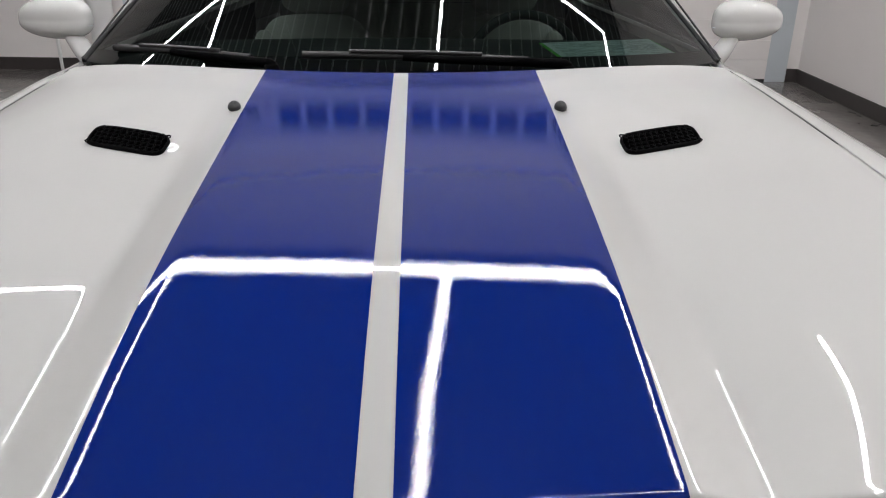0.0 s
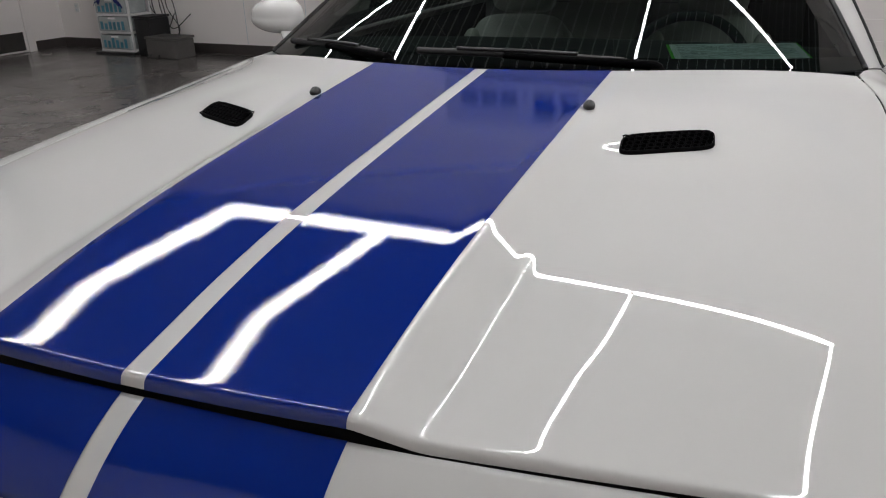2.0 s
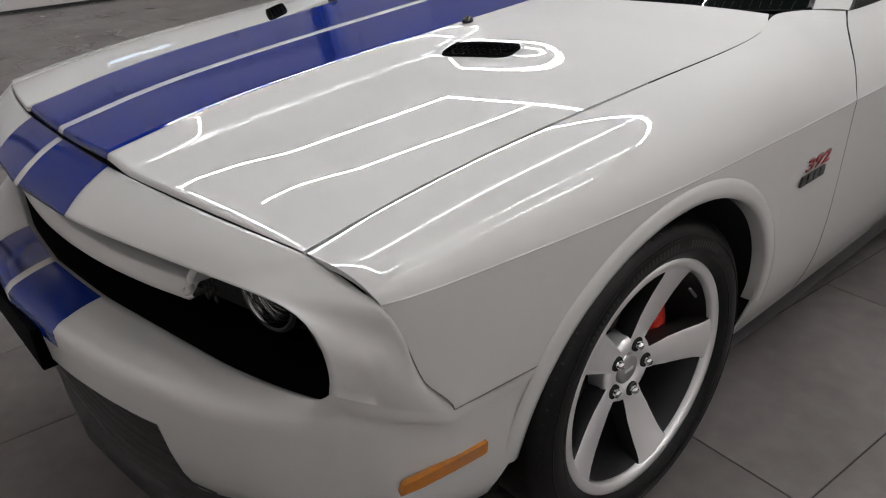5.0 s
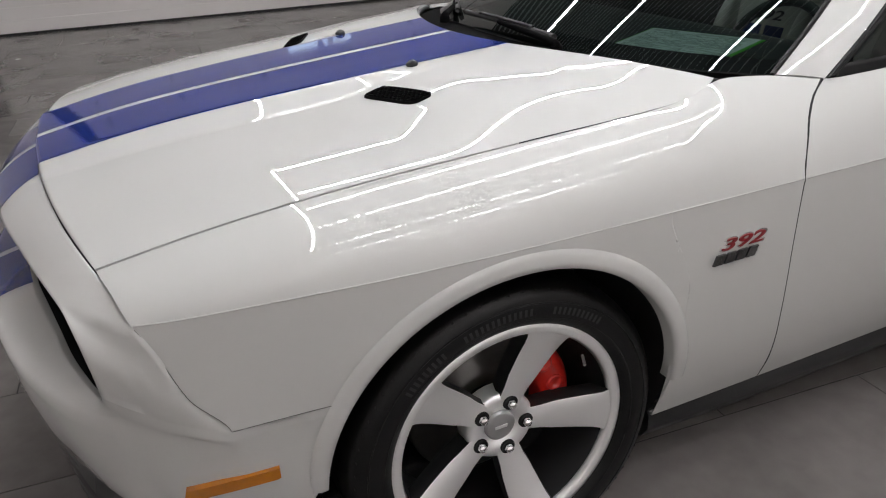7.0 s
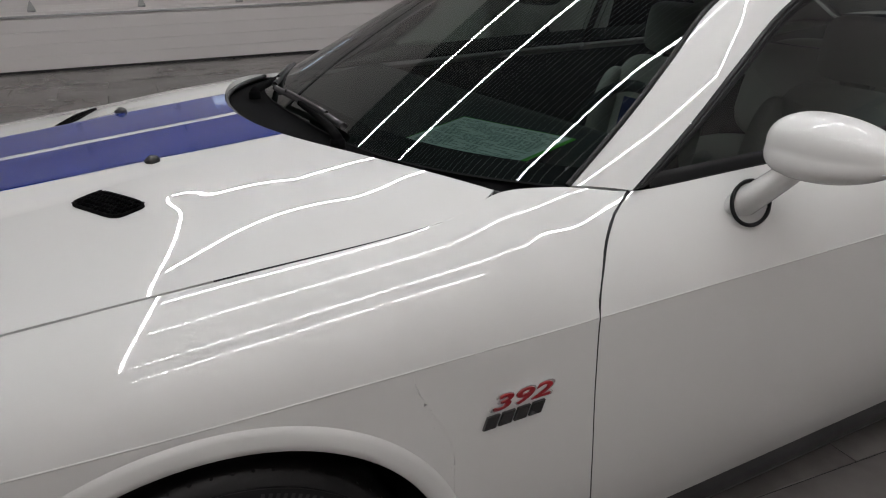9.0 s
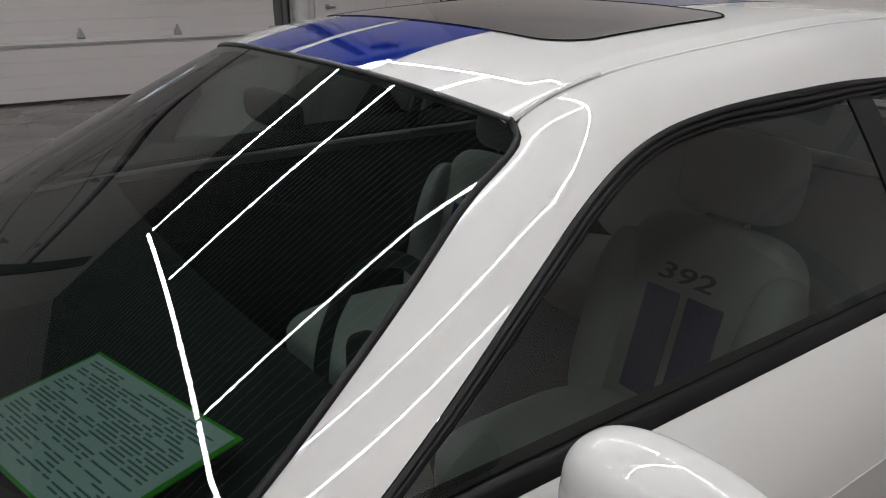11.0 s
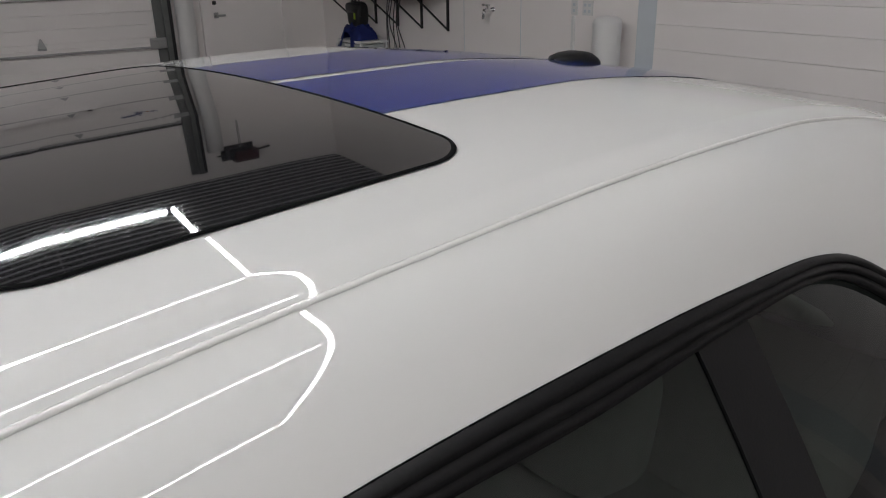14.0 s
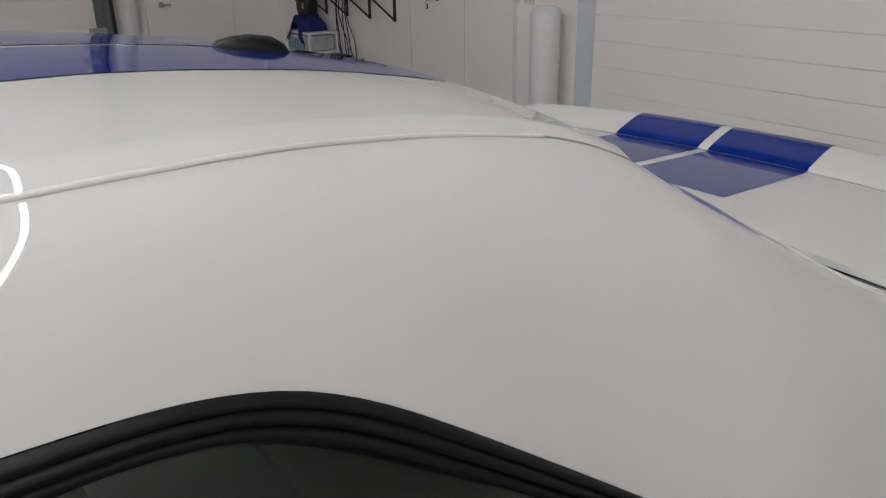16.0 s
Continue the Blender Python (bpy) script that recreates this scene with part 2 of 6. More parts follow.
def grid_mesh(name, g, mat, parent=None, label="", rim=0.012, out=None, lift=0.0, keep=None):
    """A sheet from a grid of places, its edges turned inwards by rim so that it shows a thickness. out: a direction that its front faces."""
    g = np.array(g, float)
    n = grid_normals(g)
    if out is not None and (n.reshape(-1, 3) @ np.array(out, float)).sum() < 0:
        g, n = g[::-1], -n[::-1]
        if keep is not None:
            keep = keep[::-1]
    g = g + lift * n
    a, b = g.shape[:2]
    verts = list(g.reshape(-1, 3))
    faces = [(i * b + j, (i + 1) * b + j, (i + 1) * b + j + 1, i * b + j + 1) for i in range(a - 1) for j in range(b - 1)
             if keep is None or keep[i, j]]
    if rim:
        edges = {}
        for f in faces:
            for k in range(4):
                e = (f[k], f[(k + 1) % 4])
                edges[tuple(sorted(e))] = None if tuple(sorted(e)) in edges else e
        low = {}
        nn = n.reshape(-1, 3)
        for e in [e for e in edges.values() if e]:
            top = []
            for v in e:
                if v not in low:
                    low[v] = (len(verts), len(verts) + 1)
                    verts.append(verts[v].copy())
                    verts.append(verts[v] - nn[v] * rim)
                top.append(low[v])
            faces.append((top[1][0], top[0][0], top[0][1], top[1][1]))
    return mesh_object(name, verts, faces, mat, parent, label)


def mirrored(g):
    return np.array(g) * (-1, 1, 1)


def tube_mesh(name, pts, radius, mat, parent=None, label="", sides=8, closed=False):
    p = np.array(pts, float)
    r = np.broadcast_to(np.asarray(radius, float), (len(p),))
    t = np.roll(p, -1, 0) - np.roll(p, 1, 0) if closed else np.gradient(p, axis=0)
    t = t / np.maximum(np.linalg.norm(t, axis=1, keepdims=True), 1e-9)
    up = np.array((0.13, 0.21, 0.97))
    a = np.cross(t, up)
    a /= np.maximum(np.linalg.norm(a, axis=1, keepdims=True), 1e-9)
    b = np.cross(t, a)
    ang = np.linspace(0, 2 * np.pi, sides, endpoint=False)
    verts = (p[:, None] + r[:, None, None] * (np.cos(ang)[None, :, None] * a[:, None] + np.sin(ang)[None, :, None] * b[:, None])).reshape(-1, 3)
    m = len(p)
    faces = [(i * sides + k, ((i + 1) % m) * sides + k, ((i + 1) % m) * sides + (k + 1) % sides, i * sides + (k + 1) % sides)
             for i in range(m if closed else m - 1) for k in range(sides)]
    if not closed:
        faces += [tuple(range(sides))[::-1], tuple(range((m - 1) * sides, m * sides))]
    return mesh_object(name, verts, faces, mat, parent, label)


def revolve(name, profile, mat, parent=None, label="", segs=64, axis="x"):
    """A ring or disc from (radius, offset) pairs turned about the x axis."""
    pr = np.array(profile, float)
    ang = np.linspace(0, 2 * np.pi, segs, endpoint=False)
    verts = [(o, r * math.cos(a), r * math.sin(a)) for a in ang for r, o in pr]
    k = len(pr)
    faces = [(i * k + j, i * k + j + 1, ((i + 1) % segs) * k + j + 1, ((i + 1) % segs) * k + j) for i in range(segs) for j in range(k - 1)]
    return mesh_object(name, verts, faces, mat, parent, label)


def empty(name, label, category, m=None, group="", kind=""):
    ob = new(name)
    if m is not None:
        ob.matrix_basis = m
    return tagged(ob, label, category, group, kind)


def text_mesh(name, body, size, mat, parent, m, depth=0.002, shear=0.0, label="", fat=0.0):
    cu = bpy.data.curves.new(name, "FONT")
    cu.body, cu.size, cu.extrude, cu.shear, cu.offset = body, size, depth, shear, fat
    cu.align_x, cu.align_y = "CENTER", "CENTER"
    tmp = bpy.data.objects.new(name, cu)
    scene.collection.objects.link(tmp)
    dg = bpy.context.evaluated_depsgraph_get()
    me = bpy.data.meshes.new_from_object(tmp.evaluated_get(dg))
    bpy.data.objects.remove(tmp)
    me.materials.clear()
    me.materials.append(mat)
    ob = new(name, me)
    ob.parent = parent
    ob.matrix_basis = m
    return tagged(ob, label=label) if label else ob


# ---- the car: stations along its length (metres from the nose) ----
CAR = empty("car", "white two-door coupe with twin blue stripes, parked on tiles", "car")
gap_x = fair([0, 0.15, 0.35, 0.6, 0.86, 0.94, 1], [0.754, 0.760, 0.770, 0.786, 0.800, 0.792, 0.766], 0.04)
gap_z = fair([0, 0.13, 0.3, 0.6, 0.88, 0.94, 1], [0.889, 0.918, 0.945, 0.975, 0.999, 1.008, 1.027], 0.04)
def edge_z(v):
    """Height along the edge of the raised hood centre: an easing slope and a very tight roll at the front."""
    v = np.asarray(v, float)
    rise = np.where(v < 0.1, 0.01938 - 0.1422 * (0.1 - v), 0.0436 * (1 - np.exp(-v / 0.17)))
    return 0.9315 + 0.085 * v + rise - 0.0165 * np.exp(-np.maximum(v, 0) / 0.0018)


side_x = fair([0.2, 0.3, 0.42, 0.55, 0.75, 1.0, 1.63, 2.8, 3.6, 4.3, 4.75, 4.95],
               [0.84, 0.892, 0.909, 0.925, 0.944, 0.956, 0.961, 0.957, 0.968, 0.955, 0.91, 0.84], 0.03)
CREASE = 0.838
WHEEL_Y, WHEEL_Z, BASE = 0.952, 0.365, 2.946


def drop(v):
    """Depth of the step from the raised centre down to the outer hood."""
    return (0.029 - 0.0145 * np.exp(-np.asarray(v, float) / 0.13)) * (1 - smooth01((v - 0.5) / 0.36))


VENT_A, VENT_B = np.array((0.357, 0.893)), np.array((0.503, 0.962))
VENT_D = (VENT_B - VENT_A) / np.linalg.norm(VENT_B - VENT_A)
VENT_M, VENT_H = (VENT_A + VENT_B) / 2, float(np.linalg.norm(VENT_B - VENT_A) / 2)


def stripe_out(v):
    return 0.2335 + 0.042 * v


def ridge_x(v):
    return stripe_out(v) - 0.014


def foot_x(v):
    return stripe_out(v) + 0.082


def eased(t):
    """A ramp with a straight middle and short rounded ends."""
    t, r = np.clip(t, 0, 1), 0.28
    k = 1 / (1 - r)
    return np.where(t < r, k * t * t / (2 * r), np.where(t > 1 - r, 1 - k * (1 - t) ** 2 / (2 * r), k * (t - r / 2)))


def hood_plan(x, v):
    yf, yr = 0.16 + 0.092 * (x / 0.754) ** 2, 1.267 + 0.27 * (np.abs(x) / 0.765) ** 2
    return yf + (yr - yf) * v


def scoop_swell(x, y):
    """The raised cheek behind each vent, highest along the vent's rear edge."""
    p = np.stack([np.abs(x) - VENT_M[0], y - VENT_M[1]], -1)
    l, w = p @ VENT_D, p @ np.array((-VENT_D[1], VENT_D[0]))
    return 0.004 * np.exp(-(np.abs(l) / (VENT_H + 0.03)) ** 4) * smooth01((w + 0.026) / 0.05) * (1 - smooth01((w - 0.03) / 0.20))


def hood_point(x, v):
    x, v = np.broadcast_arrays(np.asarray(x, float), np.asarray(v, float))
    xg, ax = gap_x(v), np.abs(x)
    y = hood_plan(x, v)
    xr, xf = ridge_x(v), foot_x(v)
    q = np.clip((ax - xr) / (xg - xr), 0, 1.2)
    fall = edge_z(v) - drop(v) - gap_z(v)
    z = gap_z(v) + fall * (1 - q ** (2.2 + 2.0 * smooth01(v / 0.16) - 1.2 * smooth01((v - 0.5) / 0.4))) + drop(v) * (1 - eased((ax - xr) / (xf - xr)))
    return np.stack([x, y, z + scoop_swell(x, y)], -1)


def hood_height(x, y):
    """Height of the hood at a place of the plan."""
    yf, yr = hood_plan(x, 0.0), hood_plan(x, 1.0)
    return float(hood_point(x, (y - yf) / (yr - yf))[2])


def add_hood():
    v = np.r_[0, 0.0006, 0.0012, 0.002, 0.003, 0.0045, 0.0065, 0.009, 0.013, 0.018, 0.025, np.linspace(0.034, 1, 120)][:, None]
    k = [np.linspace(0, 1, 30)[:-1], np.linspace(0, 1, 25)[:-1], np.linspace(0, 1, 60)]
    a, b, c = ridge_x(v) - 0.004, foot_x(v) + 0.006, gap_x(v) - 0.0018
    half = np.concatenate([a * k[0], a + (b - a) * k[1], b + (c - b) * k[2]], 1)
    xs = np.concatenate([-half[:, :0:-1], half], 1)
    hood = grid_mesh("hood", hood_point(xs, 0.0008 + np.broadcast_to(v, xs.shape) * 0.9992), M_WHITE, CAR, "gloss white hood with a raised centre", 0.014, (0, 0, 1))
    for s in (-1, 1):
        x = s * (0.0145 + (stripe_out(v) - 0.0145) * np.linspace(0, 1, 26))
        # dark line over the closed rear joint, drawn as the shade of a gap
        vg = np.linspace(0.6, 0.985, 50)
        tube_mesh("hood_gap_shade", hood_point(s * (gap_x(vg) + 0.0006), vg) - np.array((0, 0, 0.0004)), 0.0016, M_DARK, CAR, "", 6)
        grid_mesh("stripe", hood_point(x, 0.0008 + np.broadcast_to(v, x.shape) * 0.9992), M_BLUE, hood, "blue vinyl stripe", 0.0, (0, 0, 1), 0.0008)
    return hood


def add_vents(hood):
    d, mid, half = VENT_D, VENT_M, VENT_H
    q = np.array((-d[1], d[0]))
    for s in (-1, 1):
        def at(l, w, up):
            p = mid + d * l + q * w
            return (s * p[0], p[1], hood_height(p[0], p[1]) + up)

        # slanted slot with rounded corners: a rolled lip, walls and a sunken honeycomb
        ang = np.linspace(0, 2 * np.pi, 64, endpoint=False)
        ca, sa = np.cos(ang), np.sin(ang)
        w0 = np.sign(sa) * np.abs(sa) ** 0.5 * 0.0265
        outline = np.stack([np.sign(ca) * np.abs(ca) ** 0.36 * (half - 0.004) + w0 * 0.42, w0], -1)
        rows = [[at(l * (1 + (k - 1) * 0.3), w * k, up) for l, w in outline] for k, up in
                ((1.13, -0.002), (1.10, 0.0035), (1.04, 0.006), (1.0, 0.006), (0.97, 0.0045), (0.955, 0.003))]
        g = np.array(rows)
        g = np.concatenate([g, g[:, :1]], 1)
        grid_mesh("hood_vent", g, M_HOLE, hood, "black honeycomb hood vent", 0.0)
        n = len(outline)
        # sheet over the uncut hood skin, the slot's shade put into its colour
        verts = [at(0, 0, 0.0032)] + [at(l * 0.985, w * 0.955, 0.0032) for l, w in outline]
        mesh_object("vent_shade_sheet", verts, [(0, 1 + i, 1 + (i + 1) % n) for i in range(n)], M_VENTSHADE, hood)
        vs, fs = [], []
        cell = 0.0125
        for i in range(-9, 10):
            for j in range(-2, 3):
                cl, cw = i * cell + (0.5 * cell if j % 2 else 0), j * cell * 0.87
                if abs(cl - cw * 0.42) > half * 0.90 or abs(cw) > 0.023:
                    continue
                k0 = len(vs)
                for r, up in ((cell * 0.52, 0.0056), (cell * 0.44, 0.0056), (cell * 0.44, 0.0034)):
                    for k in range(6):
                        a6 = math.pi / 6 + k * math.pi / 3
                        vs.append(at(cl + r * math.cos(a6), cw + r * math.sin(a6), up))
                for ring in (0, 6):
                    fs += [(k0 + ring + k, k0 + ring + (k + 1) % 6, k0 + ring + 6 + (k + 1) % 6, k0 + ring + 6 + k) for k in range(6)]
        mesh_object("vent_mesh", vs, fs, M_HOLE, hood, smooth=False)
        # washer nozzle
        y = 1.03
        z = hood_height(0.281, y)
        bm = bmesh.new()
        bmesh.ops.create_uvsphere(bm, u_segments=14, v_segments=8, radius=1)
        bmesh.ops.scale(bm, vec=(0.011, 0.016, 0.011), verts=bm.verts)
        for vtx in bm.verts:
            if vtx.co.y < -0.004:
                vtx.co.z *= 0.75
        bmesh.ops.translate(bm, vec=(s * 0.281, y, z + 0.004), verts=bm.verts)
        part("washer_nozzle", bm, M_BLACK, hood, "black washer nozzle", True)


# body side: upper curve from the shoulder to the crease, lower flank to the sill
belt_x = fair([0.25, 0.6, 1.0, 1.36, 1.46, 1.537, 1.68, 1.78, 2.0, 2.9, 3.66, 3.9, 4.4, 4.95],
               [0.757, 0.769, 0.789, 0.803, 0.797, 0.7695, 0.805, 0.846, 0.858, 0.862, 0.862, 0.87, 0.86, 0.76], 0.018)
belt_z = fair([0.25, 0.42, 0.64, 1.02, 1.38, 1.46, 1.537, 1.68, 1.78, 2.0, 2.9, 3.66, 3.9, 4.4, 4.95],
               [0.887, 0.917, 0.944, 0.974, 0.998, 1.007, 1.026, 1.021, 1.005, 1.010, 1.015, 1.012, 1.015, 1.02, 0.99], 0.018)
flank = pchip([0.15, 0.2, 0.256, 0.35, 0.45, 0.6, 0.72, 0.80, 0.838], [0.14, 0.118, 0.095, 0.056, 0.030, 0.012, 0.005, 0.0015, 0.0])


def side_point(y, s, zb):
    """s: 0 the shoulder, 0.5 the crease, 1 the lower edge at height zb."""
    y, s, zb = np.broadcast_arrays(*(np.asarray(k, float) for k in (y, s, zb)))
    xa, za, xc = belt_x(y), belt_z(y), side_x(y)
    k = smooth01((y - 1.3) / 0.6)
    xk, zk = xa + (0.88 - 0.18 * k) * (xc - xa), za - (0.11 + 0.23 * k) * (za - CREASE)
    t = np.clip(s / 0.5, 0, 1)
    xu = (1 - t) ** 2 * xa + 2 * t * (1 - t) * xk + t * t * xc
    zu = (1 - t) ** 2 * za + 2 * t * (1 - t) * zk + t * t * CREASE
    t2 = np.clip((s - 0.5) / 0.5, 0, 1)
    zl = CREASE + (np.minimum(zb, CREASE - 0.01) - CREASE) * t2
    xl = xc - flank(zl) * smooth01((y + 0.6) / 0.9)
    return np.stack([np.where(s < 0.5, xu, xl), y, np.where(s < 0.5, zu, zl)], -1)


front_gap = pchip([0.2, 0.56, 0.6, 0.684, 0.784, 0.838, 0.85, 0.872, 0.889], [0.41, 0.405, 0.40, 0.345, 0.311, 0.287, 0.280, 0.268, 0.254])
door_gap = pchip([0.2, 0.256, 0.5, 0.7, 0.838, 0.93, 0.975, 1.004], [1.70, 1.694, 1.652, 1.634, 1.630, 1.668, 1.715, 1.777])
ARCH_R, ARCH_Z = 0.402, 0.388


def arch_z(y, centre, floor_z, front_z=None):
    d = np.asarray(y, float) - centre
    z = np.where(np.abs(d) < ARCH_R, ARCH_Z + np.sqrt(np.maximum(ARCH_R ** 2 - d * d, 0)), floor_z)
    if front_z is not None:
        z = np.where(d < 0, np.maximum(z, front_z), z)
    return z


def columns(y0, y1, centre):
    a = centre + ARCH_R * np.cos(np.linspace(math.pi, 0, 44))
    e = np.array([centre - ARCH_R - 0.0006, centre + ARCH_R + 0.0006])
    y = np.unique(np.r_[np.linspace(y0, y1, 36), a, e])
    return y[(y >= y0) & (y <= y1)]


def arch_lip(side, centre, parent, a0, a1):
    ang = np.linspace(a0, a1, 60)
    rows = []
    for r, out in ((ARCH_R + 0.036, 0.0002), (ARCH_R + 0.031, 0.0045), (ARCH_R + 0.025, 0.0062), (ARCH_R + 0.010, 0.0085), (ARCH_R - 0.002, 0.006), (ARCH_R - 0.005, -0.002), (ARCH_R - 0.006, -0.03)):
        y, z = centre - r * np.cos(ang), ARCH_Z + r * np.sin(ang)
        zz = np.minimum(z, CREASE - 0.012)
        x = side_x(y) - flank(zz) + out
        rows.append(np.stack([side * x, y, zz], -1))
    g = np.array(rows)
    grid_mesh("arch_lip", g, M_WHITE, parent, "", 0.0, (side, 0, 0))


def join_grids(name, grids, parent, label, rim, out):
    """Several sheets as one mesh, so that the line where they meet stays sharp."""
    obs = [grid_mesh(name, g, M_WHITE, None, "", rim, out) for g in grids]
    bm = bmesh.new()
    for o in obs:
        bm.from_mesh(o.data)
        bpy.data.objects.remove(o)
    me = bpy.data.meshes.new(name)
    bm.to_mesh(me)
    bm.free()
    me.materials.append(M_WHITE)
    ob = new(name, me)
    ob.parent = parent
    return tagged(ob, label=label) if label else ob


def add_sides():
    s_up, s_low = np.linspace(0, 0.5, 72), np.linspace(0.5, 1, 26)
    for side in (1, -1):
        def fender_grid(ys, s):
            v = (ys - 0.402) / (1.694 - 0.402)
            ss, vv = np.meshgrid(s, v)
            zb = np.broadcast_to(arch_z(ys, WHEEL_Y, 0.256, 0.594)[:, None], ss.shape)
            ztry = np.where(ss < 0.5, belt_z(0.26 + vv * 1.5) + (CREASE - belt_z(0.26 + vv * 1.5)) * (ss / 0.5) ** 1.25, CREASE + (zb - CREASE) * (ss - 0.5) * 2)
            y = (front_gap(ztry) + 0.0006) + (door_gap(ztry) - 0.0018 - front_gap(ztry)) * vv
            yl = ys[:, None] + (front_gap(ztry) + 0.0006 - 0.402) * np.clip(1 - (ys[:, None] - 0.402) / 0.25, 0, 1) + (door_gap(ztry) - 0.0018 - 1.694) * np.clip((ys[:, None] - 1.34) / 0.354, 0, 1)
            k = smooth01((ss - 0.5) * 4)
            y = np.where(ss > 0.5, y * (1 - k) + k * yl, y)
            return side_point(y, ss, zb) * (side, 1, 1)
        fender = join_grids("front_fender", [fender_grid(np.linspace(0.402, 1.694, 200), s_up), fender_grid(columns(0.402, 1.694, WHEEL_Y), s_low)], CAR,
                            "gloss white front fender with a body crease", 0.012, (side, 0, 0.4))
        yy = np.linspace(float(front_gap(CREASE)) + 0.004, float(door_gap(CREASE)) - 0.004, 70)
        tube_mesh("crease_edge", np.stack([side * (side_x(yy) - 0.0013), yy, np.full(70, CREASE)], -1), 0.0021, M_WHITE, fender, "", 8)
        arch_lip(side, WHEEL_Y, fender, 0.02, math.pi - 0.02)
        # door
        def door_grid(s):
            s2, t2 = np.meshgrid(s, np.linspace(0, 1, 60))
            zz = np.where(s2 < 0.5, 1.008 + (CREASE - 1.008) * s2 / 0.5, CREASE + (0.256 - CREASE) * (s2 - 0.5) * 2)
            y = door_gap(zz) + 0.0010 + (2.98 - door_gap(zz)) * t2
            return side_point(y, s2, np.full_like(s2, 0.256)) * (side, 1, 1)
        door = join_grids("door", [door_grid(s_up), door_grid(s_low)], CAR, "gloss white car door", 0.014, (side, 0, 0.3))
        yy = np.linspace(float(door_gap(CREASE)) + 0.005, 2.975, 60)
        tube_mesh("crease_edge", np.stack([side * (side_x(yy) - 0.0013), yy, np.full(60, CREASE)], -1), 0.0021, M_WHITE, door, "", 8)
        # dark tube added behind the door gap, its colour standing in for shade
        zz = np.linspace(1.0, 0.26, 60)
        su = np.array([np.interp(z, [CREASE, 0.95, 1.004], [0.5, 0.2, 0.0]) if z > CREASE else 0.5 + 0.5 * (CREASE - z) / (CREASE - 0.256) for z in zz])
        pts = side_point(door_gap(zz), su, np.full(60, 0.256))
        pts[:, 1] = door_gap(pts[:, 2])
        tube_mesh("door_gap_shade", (pts - np.array((0.0042, 0, 0.0))) * (side, 1, 1), 0.0048, M_DARK, CAR, "", 6)
        # quarter panel
        def quarter_grid(ys, s):
            s2, y2 = np.meshgrid(s, ys)
            zb = np.broadcast_to(arch_z(ys, WHEEL_Y + BASE, 0.256)[:, None], s2.shape)
            return side_point(y2, s2, zb) * (side, 1, 1)
        join_grids("quarter_panel", [quarter_grid(np.linspace(2.986, 4.95, 80), s_up), quarter_grid(columns(2.986, 4.95, WHEEL_Y + BASE), s_low)], CAR, "", 0.012, (side, 0, 0.3))
        arch_lip(side, WHEEL_Y + BASE, CAR, 0.02, math.pi - 0.02)
        # black sill below the doors
        yy = np.linspace(1.36, 3.5, 14)
        prof = np.array([(0.85, 0.262), (0.862, 0.24), (0.862, 0.20), (0.84, 0.165), (0.74, 0.16)])
        g = np.array([[(side * (px - 0.012 + 0.012 * smooth01((q - 1.36) / 0.3)), q, pz) for px, pz in prof] for q in yy])
        grid_mesh("side_sill", g, M_BLACK, CAR, "black plastic side sill", 0.0, (side, 0, 0))
        # wheel-house liner
        for cy in (WHEEL_Y, WHEEL_Y + BASE):
            ang = np.linspace(-0.35, math.pi + 0.35, 30)
            g = np.array([[(side * (min(x, float(side_x(cy - ARCH_R * math.cos(a)) - flank(ARCH_Z + ARCH_R * math.sin(a))) - 0.012)), cy - (ARCH_R + 0.008) * math.cos(a), ARCH_Z + (ARCH_R + 0.008) * math.sin(a)) for a in ang] for x in (0.925, 0.80, 0.55)])
            grid_mesh("wheel_liner", g, M_DARK, CAR, "", 0.0, (0, 0, -1))
            bm = bmesh.new()
            vs = [bm.verts.new((side * 0.55, cy - 0.42 * math.cos(a), ARCH_Z + 0.42 * math.sin(a))) for a in np.linspace(-0.5, math.pi + 0.5, 24)]
            bm.faces.new(vs)
            part("liner_back", bm, M_DARK, CAR)


# ---- nose ----
def nose_y(x):
    return 0.27 * (np.abs(x) / 0.88) ** 2.75


